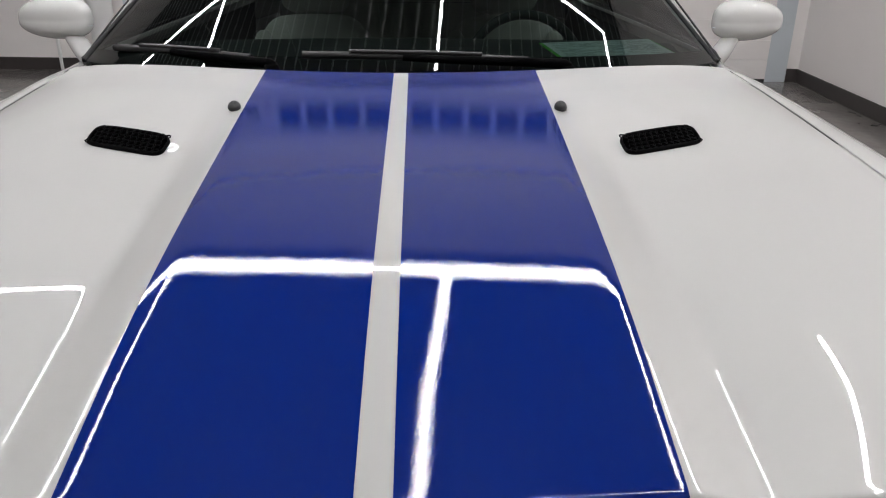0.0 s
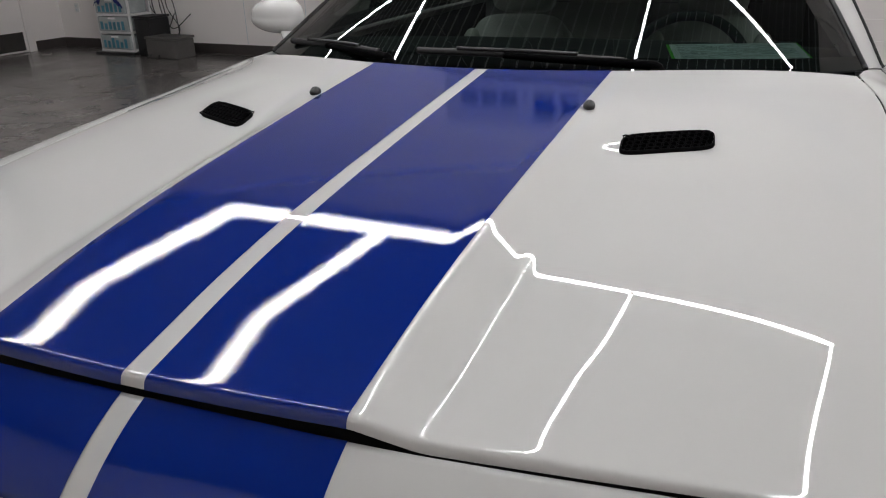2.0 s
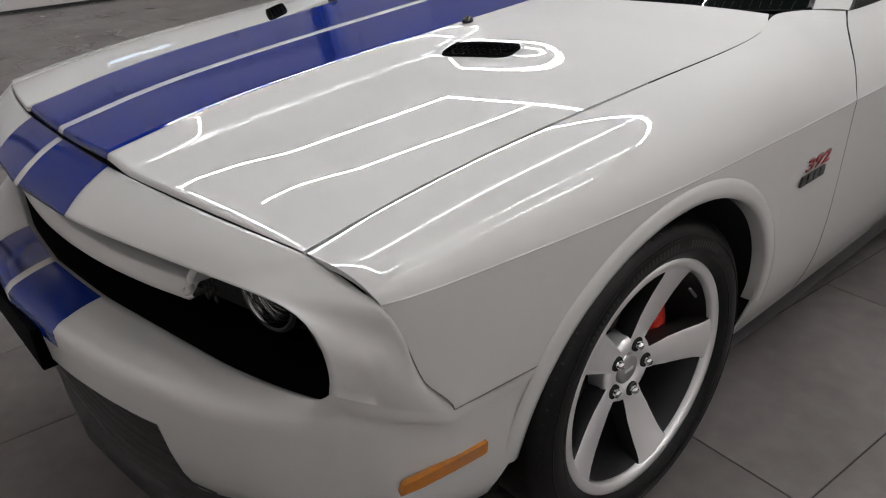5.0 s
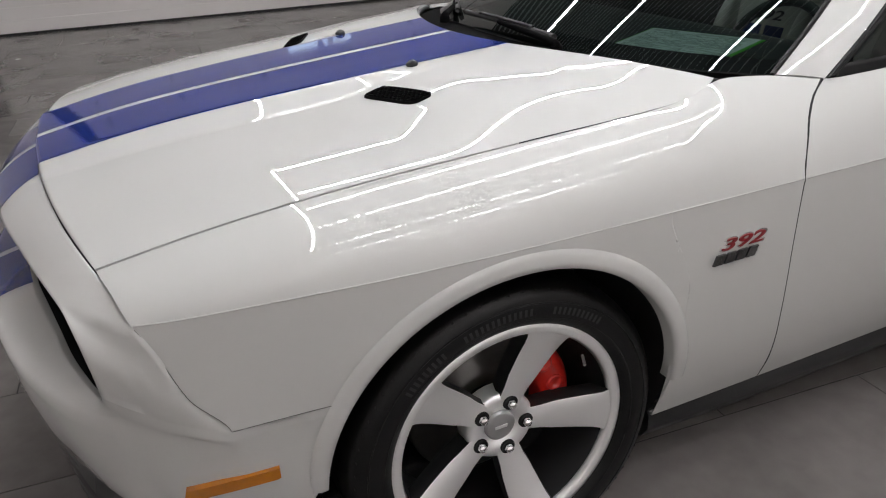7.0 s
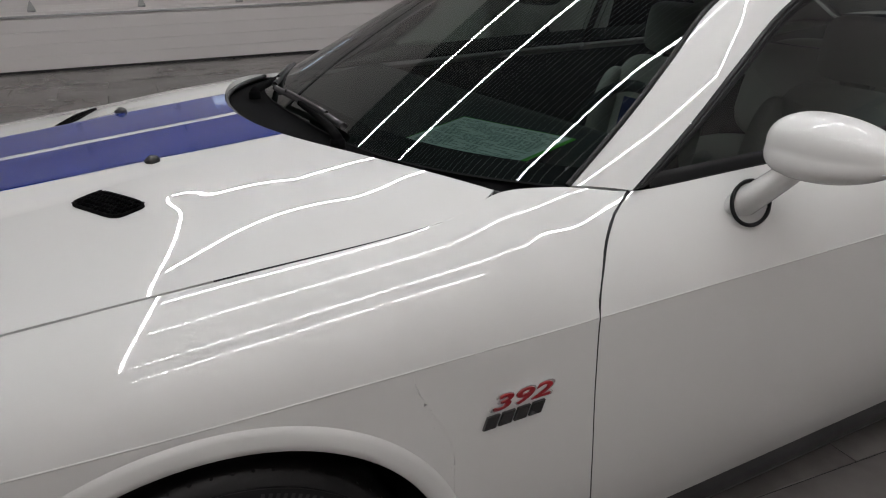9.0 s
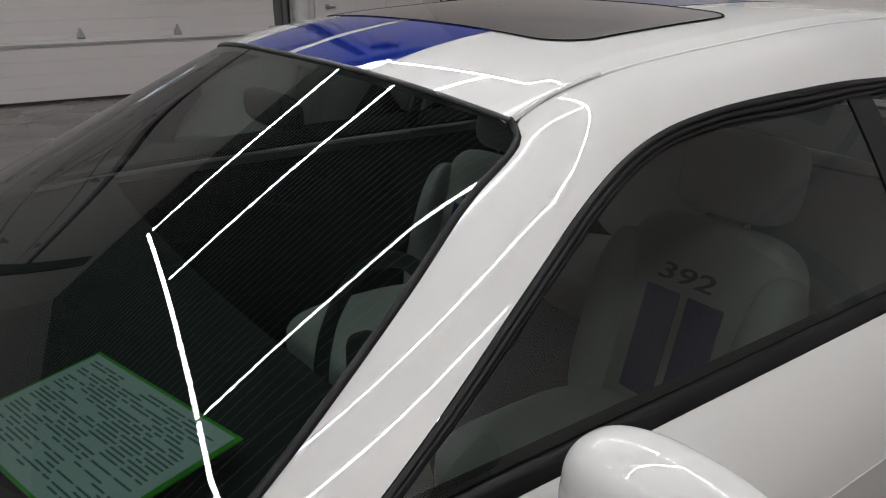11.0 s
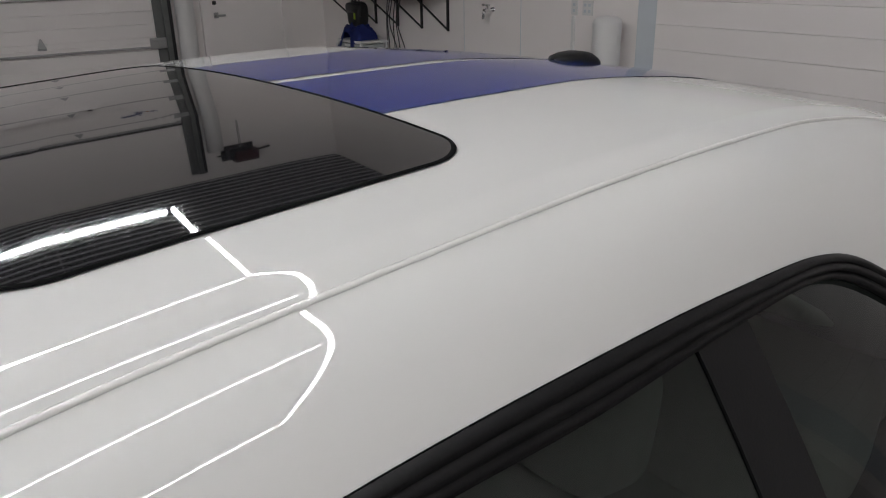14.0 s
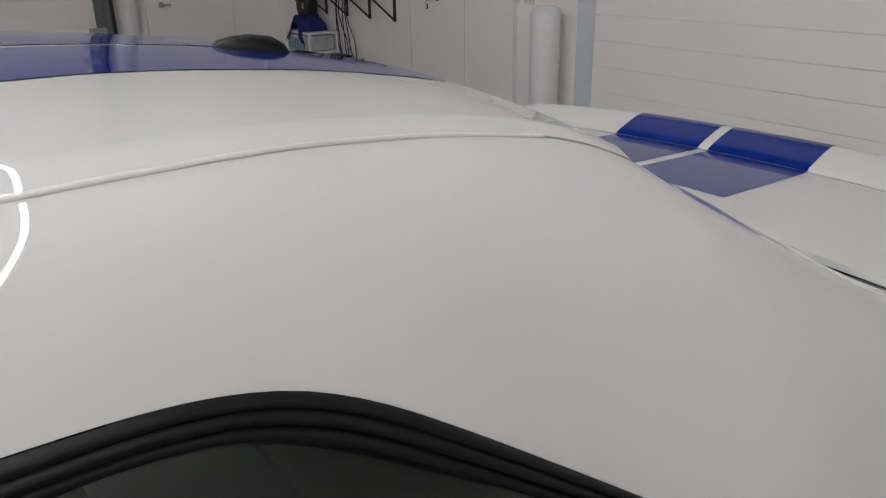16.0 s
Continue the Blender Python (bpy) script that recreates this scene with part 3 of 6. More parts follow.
def add_nose():
    half = 46
    top = spline3([(0, 0.1592, 0.9185), (0.234, 0.1680, 0.913), (0.5, 0.1990, 0.904), (0.754, 0.2508, 0.887), (0.80, 0.2662, 0.872), (0.86, 0.2798, 0.849),
                   (0.8895, 0.2872, 0.834), (0.893, 0.3100, 0.784), (0.897, 0.3440, 0.684), (0.895, 0.3992, 0.60)], half)
    lip = spline3([(0, 0.052, 0.850), (0.24, 0.073, 0.846), (0.5, 0.125, 0.843), (0.70, 0.172, 0.842), (0.78, 0.192, 0.837), (0.815, 0.199, 0.828), (0.835, 0.205, 0.808),
                   (0.846, 0.2105, 0.773), (0.846, 0.2145, 0.735), (0.835, 0.2155, 0.700)], half)
    grow = np.linspace(0, 1, 18)
    inner = lip + np.array((0.0, 0.035, 0.004))
    inner[:, 0] = lip[:, 0] * 0.965
    upper = []
    for t in grow:
        w = 4 * t * (1 - t)
        bulge = np.stack([0.012 * smooth01((lip[:, 0] - 0.6) / 0.2), np.full(half, -0.004), 0.0055 * (1 - smooth01((lip[:, 0] - 0.72) / 0.1))], -1)
        upper.append(top * (1 - t) + lip * t + w * bulge)
    join = np.array([r[-1] for r in upper])[::-1]
    turn = smooth01((top[:, 0] - 0.80) / 0.09)[:, None]
    upper.insert(0, top + (1 - turn) * np.array((0, 0.003, -0.014)) + turn * np.array((-0.012, 0.008, 0.0)))
    roll = lip * 0.5 + inner * 0.5 + np.array((0, -0.009, -0.006))
    upper += [lip * 0.75 + inner * 0.25 + np.array((0, -0.006, -0.004)), roll, inner, inner + np.array((0, 0.04, 0.01))]
    # lower half: a shelf below the mouth that turns down into the bumper face and runs round to the wheel arch
    n1, n3 = 60, 16
    def lower_row(ahead, corner, bend, seam, arch):
        a = spline3(ahead + [corner], n1)[:-1]
        b = spline3([corner] + bend + [seam], len(join))
        return np.concatenate([a, b, spline3([seam, arch], n3)[1:]])
    rim = np.concatenate([spline3([(0, 0.075, 0.672), (0.22, 0.092, 0.669), (0.35, 0.114, 0.665), (0.48, 0.137, 0.662), (0.60, 0.158, 0.661), (0.70, 0.183, 0.662), (0.77, 0.2025, 0.667),
                                   (0.81, 0.211, 0.678), tuple(join[0])], n1)[:-1], join, spline3([tuple(join[-1]), (0.912, 0.50, 0.604), (0.9155, 0.611, 0.600)], n3)[1:]])
    edge = lower_row([(0, -0.020, 0.646), (0.234, 0.002, 0.644), (0.45, 0.045, 0.641), (0.62, 0.103, 0.638), (0.72, 0.149, 0.636), (0.79, 0.194, 0.637)], (0.838, 0.238, 0.640), [(0.868, 0.300, 0.614)], (0.8955, 0.397, 0.575), (0.915, 0.597, 0.577))
    face = [lower_row([(0, c - 0.022, z), (0.234, c, z), (0.45, c + 0.043, z), (0.62, c + 0.102 + e, z), (0.72, c + 0.150 + e, z), (0.785, c + 0.196 + e, z)], (0.834 - k, 0.240 + c + e, z), [(0.8675 - 0.9 * k, 0.303 + e, z)], (0.8975 - k, 0.41, z - d), (0.9125 - k, ya, z - d))
            for z, c, e, k, ya, d in ((0.60, -0.004, 0.0, 0.002, 0.590, 0.045), (0.54, 0.000, 0.004, 0.004, 0.585, 0.03), (0.47, 0.010, 0.006, 0.010, 0.566, 0.01), (0.41, 0.024, 0.010, 0.022, 0.540, 0.0),
                                      (0.36, 0.042, 0.018, 0.038, 0.515, 0.0), (0.325, 0.062, 0.028, 0.054, 0.500, 0.0), (0.305, 0.082, 0.04, 0.07, 0.497, 0.0))]
    side = np.r_[np.zeros(n1 - 1), np.linspace(0, 1, len(join)), np.ones(n3 - 1)][:, None]
    shelf = [rim * (1 - t) + edge * t + (1 - side) * 4 * t * (1 - t) * np.array((0, -0.001, 0.0035)) + side * (1 - side) * 4 * t * (1 - t) * np.array((0.006, -0.006, 0.0)) for t in (0.08, 0.2, 0.4, 0.6, 0.8, 0.92)]
    tucked = rim + (1 - smooth01(side * 3)) * np.array((0, 0.012, -0.006))
    lower = [tucked, rim] + shelf + [edge * 0.7 + face[0] * 0.3 + (1 - side) * np.array((0, -0.004, 0.006))] + face
    sheets = []
    for g, o in ((np.array(upper), (0, -0.4, 1)), (np.array(lower), (0, -1, 0.2))):
        sheets.append((np.concatenate([mirrored(g)[:, :0:-1], g], 1), o))
    low_full = sheets[1][0]
    mid = (low_full[:-1, :-1] + low_full[1:, 1:]) / 2
    keep = np.hypot(mid[..., 1] - WHEEL_Y, mid[..., 2] - ARCH_Z) > ARCH_R + 0.010
    keep &= ~((np.abs(mid[..., 0]) < 0.50) & (mid[..., 2] < 0.52))
    obs = [grid_mesh("front_fascia", sheets[0][0], M_WHITE, None, "", 0.0, sheets[0][1]), grid_mesh("front_fascia", low_full, M_WHITE, None, "", 0.0, sheets[1][1], keep=keep)]
    bm = bmesh.new()
    for o in obs:
        bm.from_mesh(o.data)
        bpy.data.objects.remove(o)
    bmesh.ops.remove_doubles(bm, verts=bm.verts, dist=0.0004)
    cheek = [v for v in bm.verts if abs(v.co.x) > 0.80 and 0.42 < v.co.z < 0.74 and v.co.y > 0.226 and not v.is_boundary]
    for _ in range(14):
        bmesh.ops.smooth_vert(bm, verts=cheek, factor=0.5, use_axis_x=True, use_axis_y=False, use_axis_z=False)
    bumper = part("front_fascia", bm, M_WHITE, CAR, "gloss white nose and bumper skin round the grille", True)
    def along(q, x):
        return np.stack([x, np.interp(x, q[:, 0], q[:, 1]), np.interp(x, q[:, 0], q[:, 2])], -1)
    for s in (-1, 1):
        xs = np.sort(s * np.linspace(0.0145, 0.2345, 14))
        grid_mesh("stripe", np.array([along(sheets[0][0][k], xs) for k in range(1, 21)]), M_BLUE, bumper, "blue vinyl stripe", 0.0, (0, -0.5, 1), 0.0009)
        grid_mesh("stripe", np.array([along(low_full[k], xs) for k in range(1, 10)]), M_BLUE, bumper, "blue vinyl stripe", 0.0, (0, -0.6, 1), 0.0009)
    g = np.array([low_full[1] + np.array((0, d, z)) for d, z in ((0.010, -0.004), (0.06, -0.010), (0.14, -0.02))])[:, 24:-24]
    grid_mesh("mouth_floor", g, M_HOLE, bumper, "black mouth lining", 0.0, (0, 0, 1))
    low = face[-1]
    # lower intake, splitter and plate bracket
    xs = np.linspace(-0.56, 0.56, 30)
    g = np.array([[(x, float(nose_y(x)) + o, z) for x in xs] for o, z in ((0.03, 0.52), (0.05, 0.45), (0.06, 0.36), (0.05, 0.30))])
    grid_mesh("lower_grille", g, M_BLACK, bumper, "black lower grille", 0.0, (0, -1, 0))
    bm = bmesh.new()
    for k in range(7):
        z = 0.33 + k * 0.024
        for a, b in zip(xs[:-1], xs[1:]):
            ya, yb = float(nose_y(a)) + 0.035, float(nose_y(b)) + 0.035
            vs = [bm.verts.new(c) for c in ((a, ya, z), (b, yb, z), (b, yb, z + 0.006), (a, ya, z + 0.006))]
            bm.faces.new(vs)
    part("grille_slats", bm, M_RUBBER, bumper)
    tan = np.gradient(low[:, :2], axis=0)
    tan /= np.linalg.norm(tan, axis=1, keepdims=True)
    g = np.array([np.stack([low[:, 0] - tan[:, 1] * o, low[:, 1] + tan[:, 0] * o, np.full(len(low), z)], -1) for o, z in ((0.012, 0.318), (-0.002, 0.300), (-0.030, 0.262), (-0.028, 0.215), (0.0, 0.19), (0.13, 0.185))])
    grid_mesh("splitter", np.concatenate([mirrored(g)[:, :0:-1], g], 1), M_BLACK, bumper, "black chin splitter", 0.0, (0, -1, 0))
    box("plate_bracket", -0.16, 0.16, -0.031, 0.0, 0.52, 0.616, M_COWL, bumper, "empty black plate bracket", 0.006)
    # mouth: dark backing, mesh, pale inner bezel
    xs = np.linspace(-0.82, 0.82, 40)
    g = np.array([[(x, 0.20 + 0.16 * (abs(x) / 0.82) ** 2.2 + o, z) for x in xs] for o, z in ((0.02, 0.88), (0.03, 0.77), (0.02, 0.67))])
    grille = grid_mesh("grille", g, M_DARK, CAR, "black mesh grille", 0.0, (0, -1, 0))
    bm = bmesh.new()
    for i in range(-36, 37):
        for j in range(7):
            x, z = i * 0.0125, 0.695 + j * 0.0205 + (0.01 if i % 2 else 0)
            y = 0.19 + 0.16 * (abs(x) / 0.82) ** 2.2
            vs = [bm.verts.new((x + 0.0058 * math.cos(k * math.pi / 3), y, z + 0.0085 * math.sin(k * math.pi / 3))) for k in range(6)]
            vs2 = [bm.verts.new((x + 0.0078 * math.cos(k * math.pi / 3), y - 0.004, z + 0.0110 * math.sin(k * math.pi / 3))) for k in range(6)]
            for k in range(6):
                bm.faces.new((vs[k], vs[(k + 1) % 6], vs2[(k + 1) % 6], vs2[k]))
    part("mesh_insert", bm, M_BLACK, grille)
    xs = np.linspace(-0.535, 0.535, 60)
    bot = 0.736 + 0.022 * (np.abs(xs) / 0.57) ** 1.6
    rise = smooth01((np.abs(xs) - 0.515) / 0.03)
    yy = 0.075 + 0.075 * (np.abs(xs) / 0.57) ** 2
    g = np.array([np.stack([xs, yy + 0.075, bot + 0.028], -1), np.stack([xs, yy + 0.036, bot + 0.031], -1), np.stack([xs, yy + 0.031, bot + 0.026 + rise * 0.002], -1), np.stack([xs, yy + 0.026, bot + 0.012 + rise * 0.012], -1),
                  np.stack([xs, yy + 0.018, bot + 0.002 + rise * 0.014], -1), np.stack([xs, yy + 0.022, bot - 0.004 + rise * 0.014], -1), np.stack([xs, yy + 0.06, bot - 0.002 + rise * 0.014], -1)])
    grid_mesh("grille_bezel", g, M_WHITE, grille, "pale grey inner grille bezel", 0.0, (0, -1, 0.3))
    for s in (-1, 1):
        end = np.array([(s * 0.536, 0.205, 0.832), (s * 0.537, 0.176, 0.816), (s * 0.537, 0.160, 0.795), (s * 0.531, 0.157, 0.776), (s * 0.515, 0.1555, 0.768)])
        tube_mesh("bezel_end", spline3(end, 14), 0.007, M_WHITE, grille)
    # round headlamps
    for s in (-1, 1):
        for x, y, z, r in ((0.732, 0.318, 0.724, 0.082), (0.575, 0.272, 0.738, 0.063)):
            lamp = revolve("headlamp", [(r, 0.03), (r, -0.004), (r * 0.96, -0.008), (r * 0.9, 0.0), (r * 0.86, 0.02), (r * 0.6, 0.045), (r * 0.25, 0.06), (0.001, 0.062)], M_CHROME, CAR,
                           "round clear headlamp with chrome bowl")
            turn = pose(s * x, y, z, 0, 0, 90 + s * 10)
            lamp.matrix_basis = turn
            ring = revolve("bezel", [(r * 1.14, 0.02), (r * 1.12, -0.006), (r * 1.02, -0.010), (r * 1.0, 0.004)], M_BLACK, lamp)
            revolve("housing", [(r * 1.01, -0.003), (r * 1.16, 0.0), (r * 1.18, 0.02), (r * 1.18, 0.13), (0.001, 0.13)], M_HOLE, lamp, "black lamp housing", 48)
            revolve("lens", [(r * 0.99, -0.004), (r * 0.85, -0.011), (r * 0.5, -0.017), (0.001, -0.019)], M_LAMPGLASS, lamp)
            revolve("projector", [(r * 0.42, 0.05), (r * 0.42, 0.012), (r * 0.38, 0.006), (r * 0.2, 0.0), (0.001, -0.002)], M_PIANO, lamp)
            for k in range(4):
                tube_mesh("reflector_rib", [(0.012 + 0.004 * k, r * (0.82 - 0.09 * k) * math.cos(a), r * (0.82 - 0.09 * k) * math.sin(a)) for a in np.linspace(0, 2 * np.pi, 40, endpoint=False)], 0.0016,
                          M_CHROME, lamp, sides=5, closed=True)
        # amber marker
        pts = []
        for y, z0, z1 in ((0.300, 0.463, 0.466), (0.305, 0.462, 0.486), (0.34, 0.463, 0.489), (0.40, 0.465, 0.492), (0.462, 0.467, 0.494), (0.468, 0.470, 0.494)):
            pts.append([(s * (float(side_x(y)) - float(flank(z)) * 0.9 + 0.006), y, z) for z in (z0, (z0 + z1) / 2, z1)])
        grid_mesh("side_marker", np.array(pts), M_AMBER, bumper, "amber side marker lens", 0.012, (s, 0, 0))
        # seam between nose and fender
        zz = np.linspace(0.832, 0.60, 24)
        g1 = [(s * (float(side_x(y)) - float(flank(z)) + 0.0012), y, z) for z, y in zip(zz, front_gap(zz) + 0.0005)]
        yy = np.linspace(0.402, 0.60, 18)
        g2 = [(s * (float(side_x(y)) - float(flank(0.6)) + 0.0012), y, 0.5995 + 0.006 * math.sin((y - 0.4) * 8)) for y in yy]
        tube_mesh("panel_seam", g1 + g2[1:], 0.0006, M_KICK, CAR, "", 5)


# ---- cabin: pillars, roof, glass ----
roof_z = fair([2.10, 2.162, 2.30, 2.44, 2.7, 2.9, 3.2, 3.43, 3.6, 3.70], [1.374, 1.397, 1.430, 1.4505, 1.468, 1.475, 1.476, 1.460, 1.437, 1.421], 0.06)
WIND_LINE = [(0.846, 1.782, 1.008), (0.808, 1.94, 1.095), (0.755, 2.12, 1.200), (0.705, 2.28, 1.285), (0.683, 2.37, 1.318), (0.671, 2.46, 1.338), (0.662, 2.62, 1.352), (0.660, 2.76, 1.356),
             (0.660, 2.92, 1.358), (0.660, 3.06, 1.354), (0.661, 3.15, 1.350), (0.665, 3.215, 1.338), (0.676, 3.27, 1.314), (0.70, 3.345, 1.264), (0.718, 3.42, 1.208), (0.748, 3.50, 1.150), (0.80, 3.60, 1.075), (0.845, 3.68, 1.02)]
SCREEN_LINE = [(0.798, 1.672, 1.022), (0.75, 1.83, 1.110), (0.69, 2.0, 1.210), (0.640, 2.13, 1.288), (0.627, 2.185, 1.316), (0.612, 2.222, 1.336), (0.578, 2.237, 1.353)]
DRIP_LINE = [(0.578, 2.237, 1.353), (0.572, 2.34, 1.388), (0.568, 2.5, 1.411), (0.564, 2.75, 1.430), (0.562, 2.95, 1.442), (0.561, 3.1, 1.4465), (0.561, 3.25, 1.4475), (0.56, 3.4, 1.4365), (0.56, 3.55, 1.413)]
TAIL_LINE = [(0.56, 3.55, 1.413), (0.56, 3.64, 1.386), (0.56, 3.76, 1.328), (0.565, 3.92, 1.245), (0.575, 4.1, 1.148), (0.60, 4.27, 1.070), (0.64, 4.42, 1.028), (0.70, 4.56, 1.008)]
wind_x, wind_z = (fair([p[1] for p in WIND_LINE], [p[k] for p in WIND_LINE], 0.02) for k in (0, 2))
drip_x, drip_z = (fair([p[1] for p in DRIP_LINE + TAIL_LINE[1:]], [p[k] for p in DRIP_LINE + TAIL_LINE[1:]], 0.04) for k in (0, 2))


def roof_point(x, y):
    """The roof skin, pulled down towards the drip channels."""
    x, y = np.broadcast_arrays(np.asarray(x, float), np.asarray(y, float))
    xe = drip_x(np.clip(y, 2.245, 3.7))
    q = np.clip(np.abs(x) / xe, 0, 1)
    zc = roof_z(y)
    ze = np.minimum(drip_z(np.clip(y, 2.245, 3.7)), zc - 0.02) - 0.35 * np.clip(2.245 - y, 0, 1)
    return np.stack([x, y, zc - (zc - ze - 0.009) * q ** 2.3 - 0.009 * smooth01((q - 0.972) / 0.028)], -1)


def screen_top(x):
    return 2.160 + 0.073 * (np.abs(x) / 0.575) ** 2.0


def add_cabin():
    # roof skin with an opening for the sunroof
    xs = np.unique(np.r_[np.linspace(-1, 1, 61)])
    t = np.linspace(0, 1, 90)
    xx, tt = np.meshgrid(xs, t)
    x = xx * 0.5605
    y = screen_top(x) + (3.69 - screen_top(x)) * tt
    x = xx * (drip_x(np.clip(y, 2.245, 3.7)) - 0.004)
    roof = grid_mesh("roof", roof_point(x, y), M_WHITE, CAR, "gloss white roof skin", 0.012, (0, 0, 1))
    for s in (-1, 1):
        tq = np.linspace(0, 1, 18)
        for y1, n in ((2.437, 16), (None, 50)):
            t2 = np.linspace(0, 1, n)
            a, b = np.meshgrid(tq, t2)
            xs2 = s * (0.0145 + (0.274 - 0.0145) * a)
            yy = screen_top(xs2) + 0.001 + (2.44 - screen_top(xs2)) * b if y1 else 2.909 + (3.685 - 2.909) * b
            grid_mesh("stripe", roof_point(xs2, yy), M_BLUE, roof, "blue vinyl stripe", 0.0, (0, 0, 1), 0.0009)
    # sunroof glass, rounded outline, with its seal
    corners = []
    for cx, cy, r, a0 in ((1, 1, 0.062, 0), (-1, 1, 0.062, 90), (-1, -1, 0.085, 180), (1, -1, 0.085, 270)):
        ar = np.radians(a0 + np.linspace(0, 90, 13))
        corners.append(np.stack([cx * (0.452 - r) + r * np.cos(ar), cy * ((0.234 if cy > 0 else 0.246) - r) + r * np.sin(ar)], -1))
    path = []
    for k in range(4):
        p, q = corners[k][-1], corners[(k + 1) % 4][0]
        path += [corners[k], p + (q - p) * np.linspace(0, 1, 14)[1:-1, None]]
    ox, oy = np.concatenate(path).T
    oy2 = 2.680 + oy + (ox / 0.452) ** 2 * np.where(oy < 0, 0.020, -0.012) * np.clip(np.abs(oy) / 0.246, 0, 1)
    rows = [roof_point(ox * k, 2.680 + (oy2 - 2.680) * k) + np.array((0, 0, up)) for k, up in
            ((1.0, 0.0015), (0.997, 0.003), (0.991, 0.003), (0.988, 0.002), (0.8, 0.0022), (0.6, 0.0024), (0.4, 0.0025), (0.2, 0.0025), (0.01, 0.0025))]
    g = np.array(rows)
    g = np.concatenate([g, g[:, :1]], 1)
    grid_mesh("sunroof", g[3:], M_PIANO, roof, "closed black glass sunroof", 0.0, (0, 0, 1))
    grid_mesh("sunroof_seal", g[:4], M_HOLE, roof, "", 0.0, (0, 0, 1))
    # antenna fin
    fin = np.array([(3.49, 0.006, 0.002), (3.502, 0.024, 0.010), (3.525, 0.031, 0.017), (3.55, 0.034, 0.021), (3.574, 0.035, 0.021), (3.587, 0.033, 0.015), (3.594, 0.028, 0.003)])
    rows = []
    for y, w, hgt in fin:
        zb = float(roof_z(y))
        a = np.linspace(0, np.pi, 13)
        rows.append(np.stack([-w * np.sign(np.cos(a)) * np.abs(np.cos(a)) ** 0.7, np.full(13, y), zb - 0.003 + (hgt + 0.003) * np.sin(a) ** 0.7], -1))
    grid_mesh("antenna", np.array(rows), M_SEAL, roof, "black roof antenna pod", 0.0, (0, 0, 1))
    for s in (1, -1):
        a = spline3(SCREEN_LINE + DRIP_LINE[1:] + TAIL_LINE[1:], 400)
        b = spline3(WIND_LINE + [(0.862, 3.9, 1.017), (0.86, 4.42, 1.02), (0.85, 4.56, 1.005)], 400)
        ya = np.unique(np.r_[np.linspace(a[0, 1], 2.3, 60), np.linspace(2.3, 3.8, 150), np.linspace(3.8, a[-1, 1], 40)])
        yb = ya + (b[0, 1] - a[0, 1]) * (1 - smooth01((ya - a[0, 1]) / 0.55))
        top, low = (np.stack([np.interp(q, c[:, 1], c[:, k]) for k in range(3)], -1) for c, q in ((a, ya), (b, yb)))
        roof_part = smooth01((ya - 2.15) / 0.3)
        first = 0.40 * (1 - roof_part) + roof_part * 0.30
        rows = []
        for t in np.linspace(0, 1, 26):
            f = first * t + (1 - first) * t ** (2 + roof_part)
            rows.append(np.stack([top[:, 0] + (low[:, 0] - top[:, 0]) * t, top[:, 1] + (low[:, 1] - top[:, 1]) * t, top[:, 2] + (low[:, 2] - top[:, 2]) * f], -1))
        rail = grid_mesh("pillar_and_rail", np.array(rows) * (s, 1, 1), M_WHITE, CAR, "gloss white pillar and roof rail", 0.012, (s, 0, 0.7))
        # drip moulding in the groove
        drip = spline3(DRIP_LINE, 60)
        off = np.array((0.0, 0, 0.0008))
        tube_mesh("drip_groove", (drip + off) * (s, 1, 1), 0.0028, M_GAPWHITE, rail, "white drip moulding", 6)
        box_y = drip[:9]
        tube_mesh("moulding_end", (box_y + np.array((0.002, 0, 0.0035))) * (s, 1, 1), np.linspace(0.0052, 0.0034, 9), M_WHITE, rail, "", 6)
        # screen seal
        tube_mesh("screen_seal", spline3(SCREEN_LINE, 40) * (s, 1, 1), 0.006, M_SEAL, rail, "black windscreen seal", 6)
        # window seal: flat black band following the opening
        w = spline3(WIND_LINE, 120)
        cen = np.array((0.78, 2.8, 1.10))
        d = cen - w
        d[:, 0] *= 0.0
        d /= np.linalg.norm(d, axis=1, keepdims=True)
        rows = [w + d * k + np.array((o, 0, 0.0)) for k, o in ((0.0, 0.002), (0.002, 0.007), (0.009, 0.008), (0.0105, 0.003), (0.0115, 0.003), (0.013, 0.008), (0.021, 0.008), (0.0225, 0.001),
                                                                 (0.024, 0.001), (0.0255, 0.005), (0.034, 0.004), (0.038, -0.006))]
        for r in rows[1:]:
            r[:, 0] += (w[:, 2] - r[:, 2]) * 0.42
            r[:, 2] = np.maximum(r[:, 2], 1.012)
        grid_mesh("window_seal", np.array(rows) * (s, 1, 1), M_SEAL, rail, "black rubber window seal", 0.0, (s, 0, 0.3))
        # belt moulding
        yb = np.linspace(1.822, 3.66, 40)
        rows = [np.stack([belt_x(yb) - 0.002, yb, belt_z(yb) + 0.002], -1), np.stack([belt_x(yb) - 0.004, yb, belt_z(yb) + 0.016], -1),
                np.stack([belt_x(yb) - 0.010, yb, belt_z(yb) + 0.026], -1), np.stack([belt_x(yb) - 0.022, yb, belt_z(yb) + 0.022], -1)]
        grid_mesh("belt_moulding", np.array(rows) * (s, 1, 1), M_SEAL, CAR, "black belt moulding", 0.0, (s, 0, 0.3))
